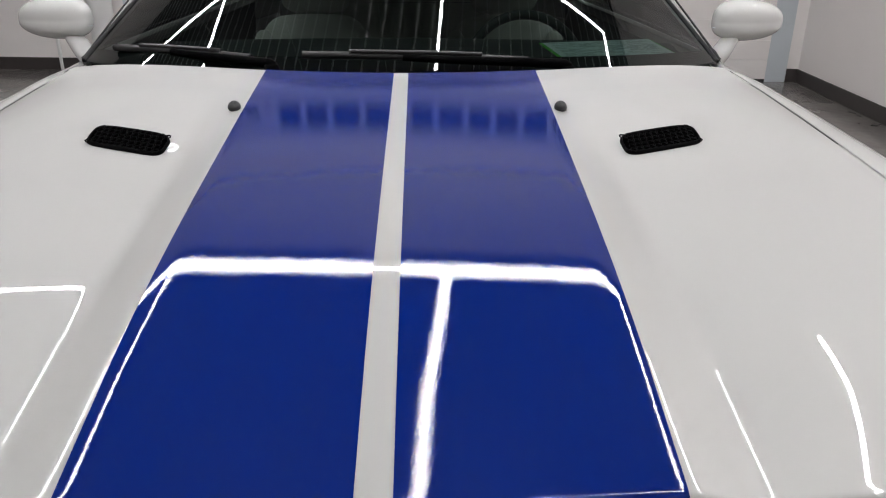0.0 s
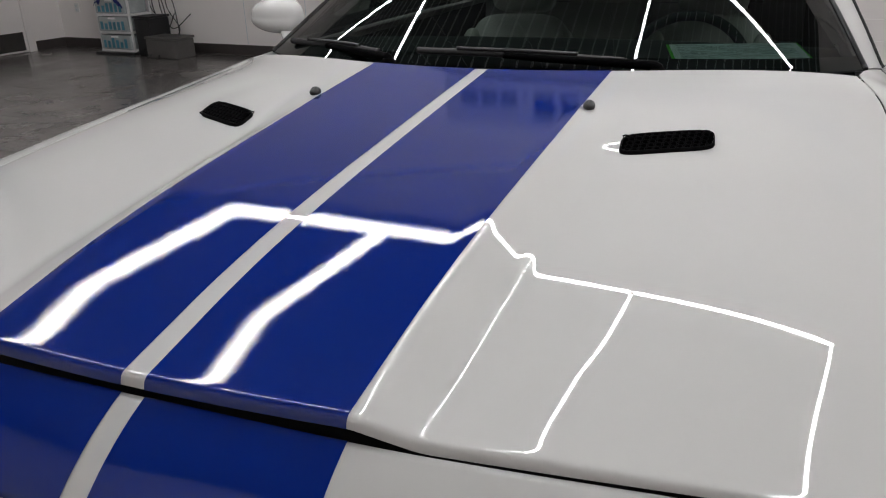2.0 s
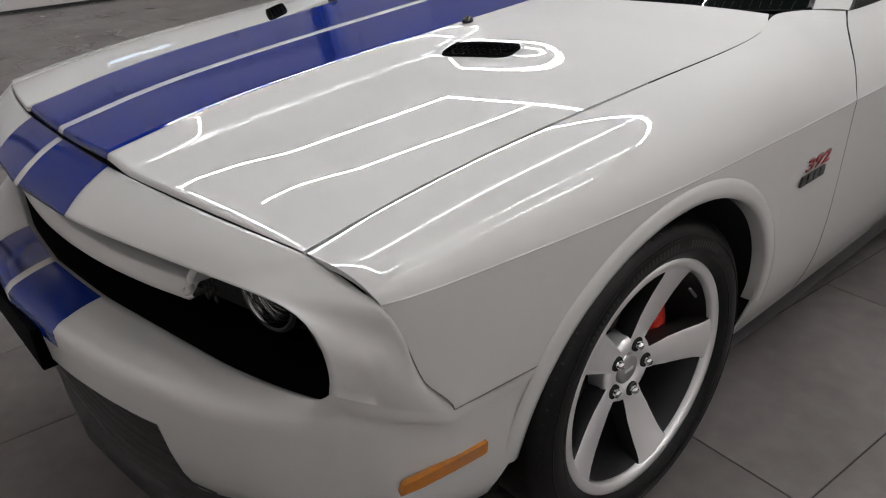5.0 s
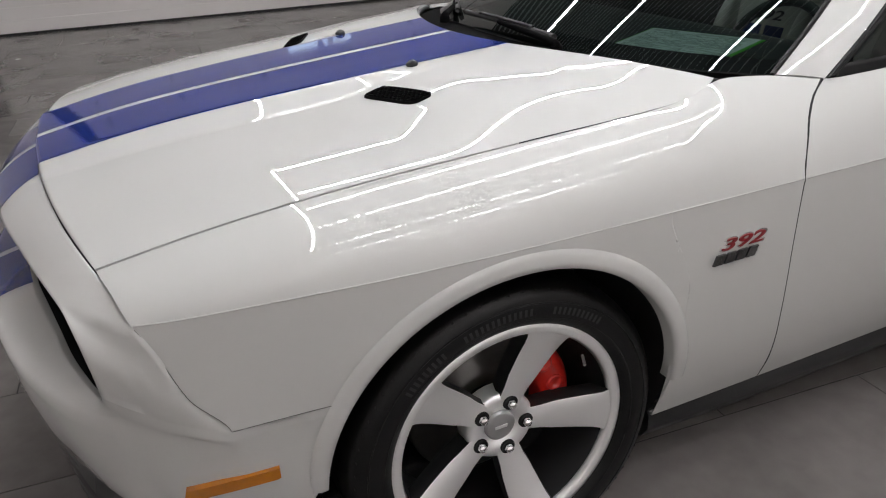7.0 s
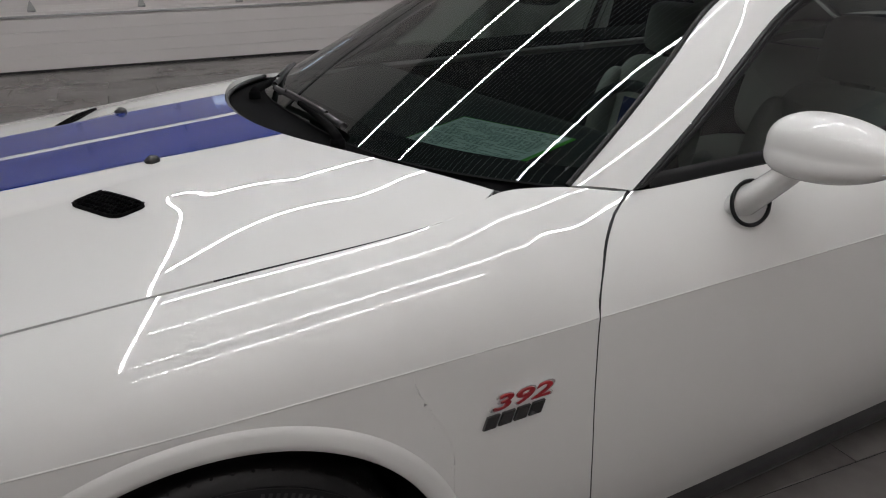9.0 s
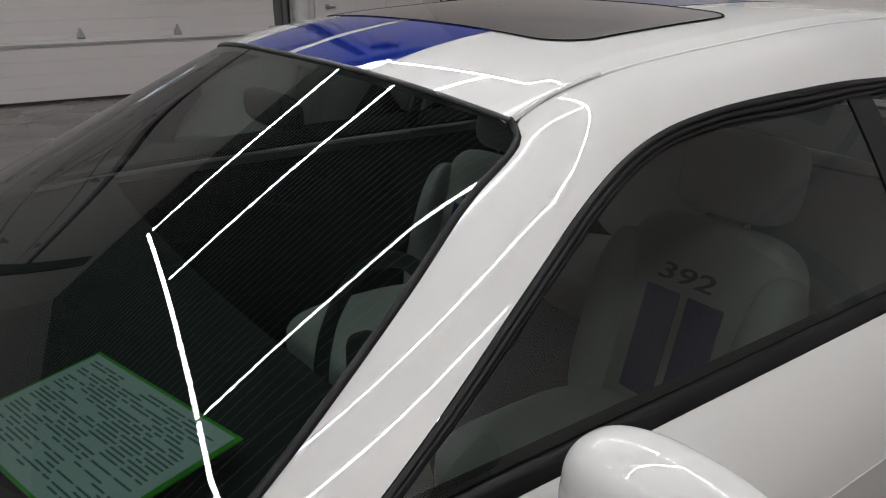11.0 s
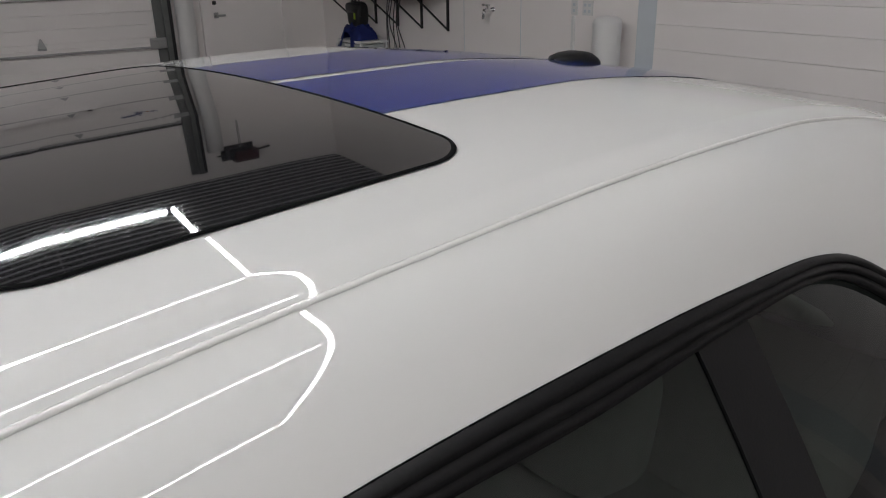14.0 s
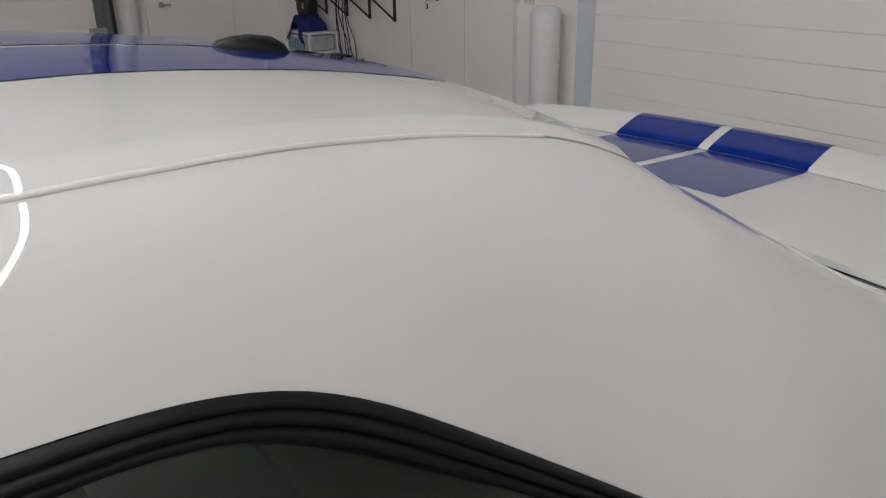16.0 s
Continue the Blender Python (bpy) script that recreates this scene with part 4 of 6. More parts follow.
        # side glass
        for y0, y1, nm in ((1.80, 2.962, "side_window"), (3.0, 3.655, "quarter_window")):
            yy, tt = np.meshgrid(np.linspace(y0, y1, 30), np.linspace(0, 1, 8))
            xb, zb = belt_x(yy) - 0.014, belt_z(yy) + 0.01
            xt, zt = wind_x(yy) - 0.012, wind_z(yy) - 0.004
            g = np.stack([xb + (xt - xb) * tt + 0.012 * 4 * tt * (1 - tt), yy, zb + (zt - zb) * tt], -1)
            win = grid_mesh(nm, g * (s, 1, 1), M_SIDEGLASS, CAR, "tinted side window", 0.0, (s, 0, 0))
            win.visible_shadow = False
        yy, tt = np.meshgrid(np.linspace(2.942, 3.022, 3), np.linspace(0, 1, 8))
        xb, zb = belt_x(yy) - 0.014, belt_z(yy) + 0.01
        xt, zt = wind_x(yy) - 0.012, wind_z(yy) - 0.004
        g = np.stack([xb + (xt - xb) * tt + 0.012 * 4 * tt * (1 - tt) + 0.003, yy, zb + (zt - zb) * tt], -1)
        grid_mesh("window_divider", g * (s, 1, 1), M_SEAL, CAR, "black window divider", 0.004, (s, 0, 0))
    # windscreen
    xs, tt = np.meshgrid(np.linspace(-1, 1, 41), np.linspace(0, 1, 26))
    line = spline3(SCREEN_LINE, 200)
    xe = np.interp(tt, np.linspace(0, 1, 200), line[:, 0])
    ye = np.interp(tt, np.linspace(0, 1, 200), line[:, 1])
    ze = np.interp(tt, np.linspace(0, 1, 200), line[:, 2])
    yc, zc = 1.425 + (2.165 - 1.425) * tt, 1.032 + (1.399 - 1.032) * tt + 0.008 * 4 * tt * (1 - tt)
    q = np.abs(xs) ** (3.5 - 0.4 * tt)
    g = np.stack([xs * xe, yc + (ye - yc) * q, zc + (ze - zc) * q], -1)
    ws = grid_mesh("windscreen", g, M_GLASS, CAR, "clear tinted windscreen", 0.0, (0, -0.4, 1))
    tube_mesh("screen_header_seal", g[-1] + np.array((0, 0.0, 0.001)), 0.005, M_RUBBER, ws)
    # black printed border along the lower edge
    grid_mesh("screen_border", g[:3] + np.array((0, 0.0, -0.004)), M_DARK, ws, "", 0.0, (0, -0.4, 1))
    # rear window
    xs, tt = np.meshgrid(np.linspace(-1, 1, 31), np.linspace(0, 1, 16))
    yy = 3.69 + (4.30 - 3.69) * tt
    xe, ze = drip_x(yy) - 0.01, drip_z(yy)
    zc = 1.421 + (1.080 - 1.421) * tt + 0.02 * 4 * tt * (1 - tt)
    q = np.abs(xs) ** 2.4
    rw = grid_mesh("rear_window", np.stack([xs * xe, yy + 0 * xs, zc + (ze - zc) * q], -1), M_SIDEGLASS, CAR, "tinted rear window", 0.0, (0, 0.4, 1))
    rw.visible_shadow = False


def deck_point(x, t):
    y = 4.40 + (4.90 - 4.40) * t
    return np.stack([x, y + 0.0 * x, 1.106 - 0.022 * t - 0.040 * (np.abs(x) / 0.8) ** 2.4], -1)


def add_tail():
    xs, tt = np.meshgrid(np.linspace(-0.86, 0.86, 41), np.linspace(-0.3, 1, 20))
    deck = grid_mesh("deck_lid", deck_point(xs, tt), M_WHITE, CAR, "gloss white deck lid", 0.012, (0, 0, 1))
    for s in (-1, 1):
        xq, tq = np.meshgrid(s * np.linspace(0.0145, 0.27, 12), np.linspace(0, 0.8, 12))
        grid_mesh("stripe", deck_point(xq, tq), M_BLUE, deck, "blue vinyl stripe", 0.0, (0, 0, 1), 0.0009)
    prof = np.array([(4.752, 0.002), (4.757, 0.007), (4.774, 0.015), (4.80, 0.026), (4.825, 0.036), (4.85, 0.044), (4.868, 0.047), (4.882, 0.046), (4.888, 0.040), (4.884, 0.028), (4.87, 0.014), (4.85, 0.0)])
    def spoil(x):
        x = np.asarray(x, float)
        return np.array([np.stack([x, np.full(x.shape, y) - 0.05 * (np.abs(x) / 0.85) ** 3, deck_point(x, (y - 4.40) / 0.50)[..., 2] + hgt * (1 - 0.35 * smooth01((np.abs(x) - 0.6) / 0.25))], -1) for y, hgt in prof])
    sp = grid_mesh("spoiler", spoil(np.linspace(-0.80, 0.80, 41)), M_WHITE, CAR, "white and blue deck spoiler", 0.01, (0, -0.4, 1))
    for s in (-1, 1):
        grid_mesh("stripe", spoil(np.sort(s * np.linspace(0.0145, 0.27, 14)))[:9], M_BLUE, sp, "blue vinyl stripe", 0.0, (0, -0.4, 1), 0.0009)
    # rear panel and bumper
    xs, tt = np.meshgrid(np.linspace(-1, 1, 31), np.linspace(0, 1, 14))
    zz = 1.04 - tt * 0.76
    wid = np.interp(zz, [0.28, 0.45, 0.7, 0.85, 1.04], [0.80, 0.83, 0.86, 0.86, 0.84])
    yy = 4.95 + 0.06 * np.sin(np.pi * np.clip((0.8 - zz) / 0.5, 0, 1)) - 0.10 * np.abs(xs) ** 3
    grid_mesh("rear_bumper", np.stack([xs * wid, yy, zz], -1), M_WHITE, CAR, "gloss white rear bumper", 0.012, (0, 1, 0))
    box("tail_lamp_bar", -0.66, 0.66, 4.925, 4.957, 0.80, 0.92, M_DARK, CAR, "dark tail lamp bar", 0.01)


# ---- wheels ----
def add_wheel(side, y, name="wheel"):
    wheel = new(name)
    wheel.parent = CAR
    wheel.matrix_basis = Matrix.Translation((0, y, WHEEL_Z)) @ Matrix.Diagonal((side, 1, 1, 1))
    prof = [(0.262, 0.70), (0.272, 0.69), (0.31, 0.678), (0.345, 0.69), (0.362, 0.71), (0.366, 0.74), (0.367, 0.80), (0.366, 0.86), (0.362, 0.888), (0.352, 0.903), (0.335, 0.912), (0.318, 0.916),
            (0.30, 0.914), (0.285, 0.908), (0.277, 0.900), (0.27, 0.892)]
    revolve("tyre", prof, M_TYRE, wheel, "black low-profile tyre", 96)
    for r in (0.330, 0.297):
        tube_mesh("sidewall_rib", [(0.9135 if r > 0.31 else 0.9125, r * math.cos(a), r * math.sin(a)) for a in np.linspace(0, 2 * np.pi, 96, endpoint=False)], 0.0016, M_TYRE, wheel, "", 5, True)
    # raised sidewall marks, drawn as plain bars; their lighter grey holds the glints
    bm = bmesh.new()
    for a0, n in ((52, 11), (84, 13), (120, 9), (236, 11), (270, 13)):
        for k in range(n):
            a = radians(a0 + k * 2.2)
            c, s_ = math.cos(a), math.sin(a)
            for w0, w1 in ((-0.0036, 0.0026),):
                q = [(0.9165, 0.306, w0), (0.9165, 0.306, w1), (0.9160, 0.322, w1), (0.9160, 0.322, w0)]
                vs = [bm.verts.new((x + 0.0012, r * c - w * s_, r * s_ + w * c)) for x, r, w in q]
                bm.faces.new(vs)
    tagged(part("sidewall_lettering", bm, M_GLINTMARK, wheel, "faint raised sidewall lettering bars"), kind="stuff")
    # tread grooves near the shoulder
    vs, fs = [], []
    for k in range(72):
        a = 2 * math.pi * k / 72
        for x0, x1, tw in ((0.83, 0.905, 0.02), (0.71, 0.78, -0.02)):
            i0 = len(vs)
            for x, r, da in ((x0, 0.3674, 0), (x0, 0.3674, 0.014), (x1, 0.3524 if x1 > 0.9 else 0.3674, 0.014 + tw), (x1, 0.3524 if x1 > 0.9 else 0.3674, tw)):
                vs.append((x, (r + 0.0008) * math.cos(a + da), (r + 0.0008) * math.sin(a + da)))
            fs.append((i0, i0 + 1, i0 + 2, i0 + 3))
    tagged(mesh_object("tread", vs, fs, M_RUBBER, wheel, smooth=False), kind="stuff")
    revolve("rim", [(0.268, 0.70), (0.25, 0.71), (0.238, 0.78), (0.245, 0.85), (0.252, 0.882), (0.2525, 0.894), (0.256, 0.899), (0.268, 0.9005), (0.275, 0.900), (0.2775, 0.896), (0.276, 0.888)], M_ALU, wheel,
                  "machined aluminium rim", 96)
    revolve("barrel", [(0.249, 0.884), (0.24, 0.85), (0.232, 0.78), (0.232, 0.70)], M_ALUDARK, wheel, "dark grey rim barrel", 80)
    # five spokes, bright face and dark flanks
    stations = [(0.052, 0.033, 0.846), (0.075, 0.0285, 0.848), (0.10, 0.0305, 0.852), (0.13, 0.036, 0.858), (0.16, 0.039, 0.865), (0.19, 0.042, 0.873), (0.22, 0.045, 0.8825), (0.238, 0.049, 0.889), (0.249, 0.056, 0.893), (0.256, 0.067, 0.895)]
    for k in range(5):
        ang = radians(22 + 72 * k)
        bev = 0.004
        rot = lambda x, r, w: (x, r * math.sin(ang) + w * math.cos(ang), r * math.cos(ang) - w * math.sin(ang))
        rows = []
        for r, hw, xf in stations:
            rows.append([rot(xf - 0.002, r, -hw), rot(xf + 0.0, r, -hw + bev), rot(xf + 0.001, r, 0), rot(xf + 0.0, r, hw - bev), rot(xf - 0.002, r, hw)])
        grid_mesh("spoke", np.array(rows), M_ALU, wheel, "machined aluminium spoke", 0.0, (1, 0, 0))
        for sg in (-1, 1):
            rows = [[rot(xf - 0.002, r, sg * hw), rot(xf - 0.02, r, sg * (hw + 0.004)), rot(xf - 0.05, r, sg * (hw - 0.004))] for r, hw, xf in stations]
            grid_mesh("spoke_flank", np.array(rows), M_ALUDARK, wheel, "dark grey spoke side", 0.0)
    revolve("hub", [(0.083, 0.80), (0.083, 0.838), (0.078, 0.846), (0.066, 0.848), (0.045, 0.846), (0.040, 0.838), (0.001, 0.837)], M_ALU, wheel, "machined aluminium hub", 60)
    revolve("centre_cap", [(0.037, 0.836), (0.036, 0.844), (0.030, 0.847), (0.001, 0.848)], M_STEEL, wheel, "plain grey centre cap", 40)
    box("cap_mark", 0.848, 0.8494, -0.015, 0.015, -0.004, 0.004, M_ALU, wheel, "", 0.0005)
    for k in range(5):
        a = radians(22 + 72 * k)
        pos = (0.0, 0.061 * math.sin(a), 0.061 * math.cos(a))
        o = revolve("nut_pocket", [(0.0175, 0.8465), (0.0172, 0.8508), (0.0155, 0.8512), (0.0145, 0.8500), (0.001, 0.8500)], M_DARK, wheel, "", 24)
        o.location = pos
        o2 = revolve("wheel_nut", [(0.0105, 0.846), (0.0105, 0.858), (0.008, 0.864), (0.001, 0.865)], M_CHROME, wheel, "chrome wheel nut", 6)
        o2.location = pos
    revolve("brake_disc", [(0.178, 0.72), (0.178, 0.748), (0.174, 0.75), (0.11, 0.75), (0.105, 0.765), (0.08, 0.768), (0.06, 0.768)], M_DISC, wheel, "grey brake disc", 72)
    # caliper
    a = np.linspace(radians(38), radians(112), 12)
    rows = []
    for q in a:
        bulge = 0.006 * math.sin((q - a[0]) / (a[-1] - a[0]) * math.pi)
        rows.append([(0.735, 0.205, q), (0.79 + bulge, 0.205, q), (0.806 + bulge, 0.193, q), (0.808 + bulge, 0.155, q), (0.798 + bulge, 0.128, q), (0.755, 0.126, q)])
    g = np.array([[(x, r * math.sin(q), r * math.cos(q)) for x, r, q in row] for row in rows])
    grid_mesh("caliper", g, M_RED, wheel, "red painted brake caliper", 0.03, (1, 0, 0))
    for q in (52, 75, 98):
        o = revolve("piston_boss", [(0.021, 0.80), (0.020, 0.816), (0.015, 0.819), (0.012, 0.814), (0.001, 0.814)], M_RED, wheel, "", 24)
        o.location = (0, 0.163 * math.sin(radians(q)), 0.163 * math.cos(radians(q)))
    # valve
    tube_mesh("valve_stem", [(0.86, 0.235 * math.sin(1.0), 0.235 * math.cos(1.0)), (0.885, 0.222 * math.sin(1.0), 0.222 * math.cos(1.0))], 0.0035, M_STEEL, wheel, "", 8)
    return wheel


# ---- trim ----
def add_mirror(s):
    base = np.array((0.926, 2.012, 0.950))
    stalk = spline3([(0.902, 2.006, 0.957), (0.935, 2.015, 0.99), (0.965, 2.035, 1.025), (0.985, 2.05, 1.052)], 12)
    mir = new("door_mirror")
    mir.parent = CAR
    tagged(mir, label="gloss white door mirror on a round stalk")
    ang = np.linspace(0, 2 * np.pi, 28, endpoint=False)
    rows = [[(x, y, z) for x, y, z in zip(c[0] + r * 0.8 * np.cos(ang) * 0.75, c[1] + r * 1.15 * np.sin(ang), c[2] + r * 0.35 * -np.cos(ang))] for c, r in zip(stalk, np.linspace(0.040, 0.031, 12))]
    g = np.array(rows)
    g = np.concatenate([g, g[:, :1]], 1)
    grid_mesh("stalk", g * (s, 1, 1), M_WHITE, mir, "", 0.0, None)
    tube_mesh("stalk_gasket", np.stack([np.full(28, 0.0) + 0.922 - 0.030 * np.cos(ang) * -1 * 0.45, 2.010 + 0.050 * np.sin(ang), 0.966 - 0.040 * np.cos(ang)], -1) * (s, 1, 1), 0.0042, M_SEAL, mir, "black gasket", 6, True)
    # shell: rounded, flat towards the rear
    th, ph = np.meshgrid(np.linspace(0, np.pi, 60), np.linspace(0, 2 * np.pi, 121))
    sx, sz = np.cos(th), np.sin(th) * np.sin(ph)
    sy = np.sin(th) * np.cos(ph)
    px = 0.113 * np.sign(sx) * np.abs(sx) ** 0.92
    pz = np.where(sz > 0, 0.064, 0.054) * np.sign(sz) * np.abs(sz) ** 0.80 * (1 - 0.16 * sx)
    py = np.where(sy < 0, 0.074, 0.036) * np.sign(sy) * np.abs(sy) ** 0.86 + 0.02 * sx - 0.018 * np.clip(-pz / 0.06, 0, 1) * (sy < 0)
    g = np.stack([1.028 + px, 2.075 + py, 1.081 + pz], -1)
    grid_mesh("mirror_shell", g * (s, 1, 1), M_WHITE, mir, "", 0.0, None)
    seam = np.linspace(-0.98, 0.98, 30)
    tube_mesh("shell_seam", [(s * (1.028 + 0.1165 * q), 2.075 - 0.0715 * math.sqrt(max(0, 1 - q * q)) * 0.985 + 0.02 * q, 1.081 - 0.016) for q in seam], 0.001, M_JAMB, mir, "", 4)


def add_wipers_and_cowl():
    xs, tt = np.meshgrid(np.linspace(-0.775, 0.775, 41), np.linspace(0, 1, 8))
    y0 = 1.262 + 0.27 * (np.abs(xs) / 0.765) ** 2
    y1 = 1.43 + 0.265 * (np.abs(xs) / 0.80) ** 2.45
    z0 = 1.040 - 0.04 * (np.abs(xs) / 0.8) ** 2
    z1 = 1.024 - 0.008 * (np.abs(xs) / 0.8) ** 2.2
    cowl = grid_mesh("cowl_panel", np.stack([xs, y0 + (y1 - y0) * tt, z0 + (z1 - z0) * tt + 0.0 * tt], -1), M_COWL, CAR, "black plastic cowl panel", 0.0, (0, 0, 1))
    tube_mesh("cowl_seal", np.stack([np.linspace(-0.77, 0.77, 41), 1.272 + 0.27 * (np.abs(np.linspace(-0.77, 0.77, 41)) / 0.765) ** 2, 1.052 - 0.033 * (np.abs(np.linspace(-0.77, 0.77, 41)) / 0.77) ** 2], -1), 0.006, M_RUBBER, cowl)
    for pivot, tip in (((0.36, 1.395, 1.044), (-0.22, 1.40, 1.066)), ((-0.28, 1.385, 1.048), (-0.70, 1.60, 1.054))):
        p, t = np.array(pivot), np.array(tip)
        w = new("wiper")
        w.parent = CAR
        tagged(w, label="black windscreen wiper lying at rest")
        mid = p + (t - p) * 0.45 + np.array((0, 0.03, 0.008))
        tube_mesh("wiper_arm", spline3([p, p + (0, 0.0, 0.012), mid, p + (t - p) * 0.62 + np.array((0, 0.03, 0.009))], 20), np.linspace(0.012, 0.007, 20), M_COWL, w)
        blade = spline3([p + (t - p) * 0.14 + np.array((0, 0.045, 0.012)), mid + np.array((0, 0.012, 0.004)), t + np.array((0, 0.03, 0.006))], 30)
        tube_mesh("wiper_blade", blade, 0.0085, M_RUBBER, w)
        tube_mesh("blade_holder", blade[6:24] + np.array((0, -0.003, 0.009)), 0.005, M_BLACK, w)
        o = revolve("pivot_cap", [(0.017, -0.01), (0.016, 0.008), (0.010, 0.012), (0.001, 0.013)], M_COWL, w, "", 24)
        o.matrix_basis = pose(*p, 0, -90, 0)


def add_badge():
    """Raised red numerals over a plain dark bar on each fender."""
    for s in (1, -1):
        y0, z0 = 1.468, 0.714
        x0 = float(side_x(y0)) - float(flank(z0)) + 0.003
        badge = new("fender_badge")
        badge.parent = CAR
        tagged(badge, label="red and chrome numeral badge")
        rot = Matrix.Translation((s * x0, y0, z0)) @ Euler((radians(90), 0, radians(90 if s > 0 else -90))).to_matrix().to_4x4() @ pose(0, 0, 0, -2.5, 0, 0)
        badge.matrix_basis = rot
        text_mesh("numerals_rim", "392", 0.064, M_CHROME, badge, Matrix.Translation((0.004, 0.016, 0)) @ Matrix.Diagonal((1.30, 0.62, 1, 1)), 0.002, 0.28, "", 0.0022)
        text_mesh("numerals", "392", 0.060, M_BADGE, badge, Matrix.Translation((0.004, 0.016, 0.0025)) @ Matrix.Diagonal((1.30, 0.58, 1, 1)), 0.0012, 0.28, "red numerals", 0.0008)
        for k in range(4):
            bm = bmesh.new()
            cx = -0.052 + k * 0.030
            vs0 = [(cx - 0.012 - 0.006, -0.026), (cx + 0.012 - 0.006, -0.026), (cx + 0.012 + 0.004, -0.004), (cx - 0.012 + 0.004, -0.004)]
            lo = [bm.verts.new((a, b, -0.002)) for a, b in vs0]
            hi = [bm.verts.new((a, b, 0.003)) for a, b in vs0]
            bm.faces.new(hi)
            for i in range(4):
                bm.faces.new((lo[i], lo[(i + 1) % 4], hi[(i + 1) % 4], hi[i]))
            part("letter_bar", bm, M_PIANO, badge, "gloss black bar")


hood = add_hood()
add_vents(hood)
add_sides()
add_nose()
add_cabin()
add_tail()
for sd in (1, -1):
    for yy_ in (WHEEL_Y, WHEEL_Y + BASE):
        add_wheel(sd, yy_)
    add_mirror(sd)
add_wipers_and_cowl()
add_badge()


# ---- cabin contents ----
def rounded(name, cx, cy, cz, sx, sy, sz, mat, parent, label="", power=0.55, tilt=0.0):
    """A cushion: a box with full, soft edges."""
    th, ph = np.meshgrid(np.linspace(0, np.pi, 17), np.linspace(0, 2 * np.pi, 33))
    f = lambda q: np.sign(q) * np.abs(q) ** power
    x, y, z = f(np.sin(th)) * f(np.cos(ph)), f(np.sin(th)) * f(np.sin(ph)), f(np.cos(th))
    g = np.stack([x * sx, y * sy, z * sz], -1)
    g = g @ np.array(Matrix.Rotation(tilt, 3, "X").transposed()) + np.array((cx, cy, cz))
    return grid_mesh(name, g, mat, parent, label, 0.0, None)


def add_seats():
    for s in (1, -1):
        seat = new("car_seat")
        seat.parent = CAR
        tagged(seat, label="pale grey leather seat with blue stripes and numerals")
        cx, by, bz, lean = 0.395 * s, 2.965, 0.735, radians(-16)
        rounded("cushion", cx, 2.60, 0.50, 0.25, 0.28, 0.085, M_SEAT, seat)
        rounded("backrest", cx, by, bz, 0.225, 0.075, 0.275, M_SEAT, seat, "", 0.45, lean)
        for e in (-1, 1):
            rounded("side_bolster", cx + e * 0.205, by - 0.055, bz - 0.03, 0.052, 0.085, 0.25, M_SEAT, seat, "", 0.7, lean)
        rounded("headrest", cx, 3.075, 1.105, 0.140, 0.062, 0.098, M_SEAT, seat, "", 0.45, radians(-10))
        for e in (-0.05, 0.05):
            tube_mesh("headrest_post", [(cx + e, 3.04, 0.97), (cx + e, 3.06, 1.05)], 0.007, M_CHROME, seat, "", 8)
        lie = Matrix.Translation((cx, by, bz)) @ Matrix.Rotation(lean, 4, "X")
        for e in (-0.058, 0.058):
            o = part("back_stripe", box_bm(bmesh.new(), -0.048, 0.048, -0.003, 0.003, -0.17, 0.095, 0.002), M_SEATBLUE, seat, "blue leather stripe")
            o.matrix_basis = lie @ Matrix.Translation((e, -0.0735, 0))
        text_mesh("seat_numerals", "392", 0.078, M_SEATTEXT, seat, lie @ Matrix.Translation((-0.010 * s, -0.081, 0.136)) @ Matrix.Rotation(radians(90), 4, "X") @ Matrix.Diagonal((1.32, 0.72, 1, 1)), 0.001, 0.2,
                  "embroidered dark numerals", 0.001)
    rear = new("rear_bench")
    rear.parent = CAR
    tagged(rear, label="pale grey leather rear bench seat")
    rounded("cushion", 0, 3.40, 0.55, 0.58, 0.24, 0.09, M_SEAT, rear)
    rounded("backrest", 0, 3.70, 0.80, 0.58, 0.08, 0.24, M_SEAT, rear, "", 0.5, radians(-20))


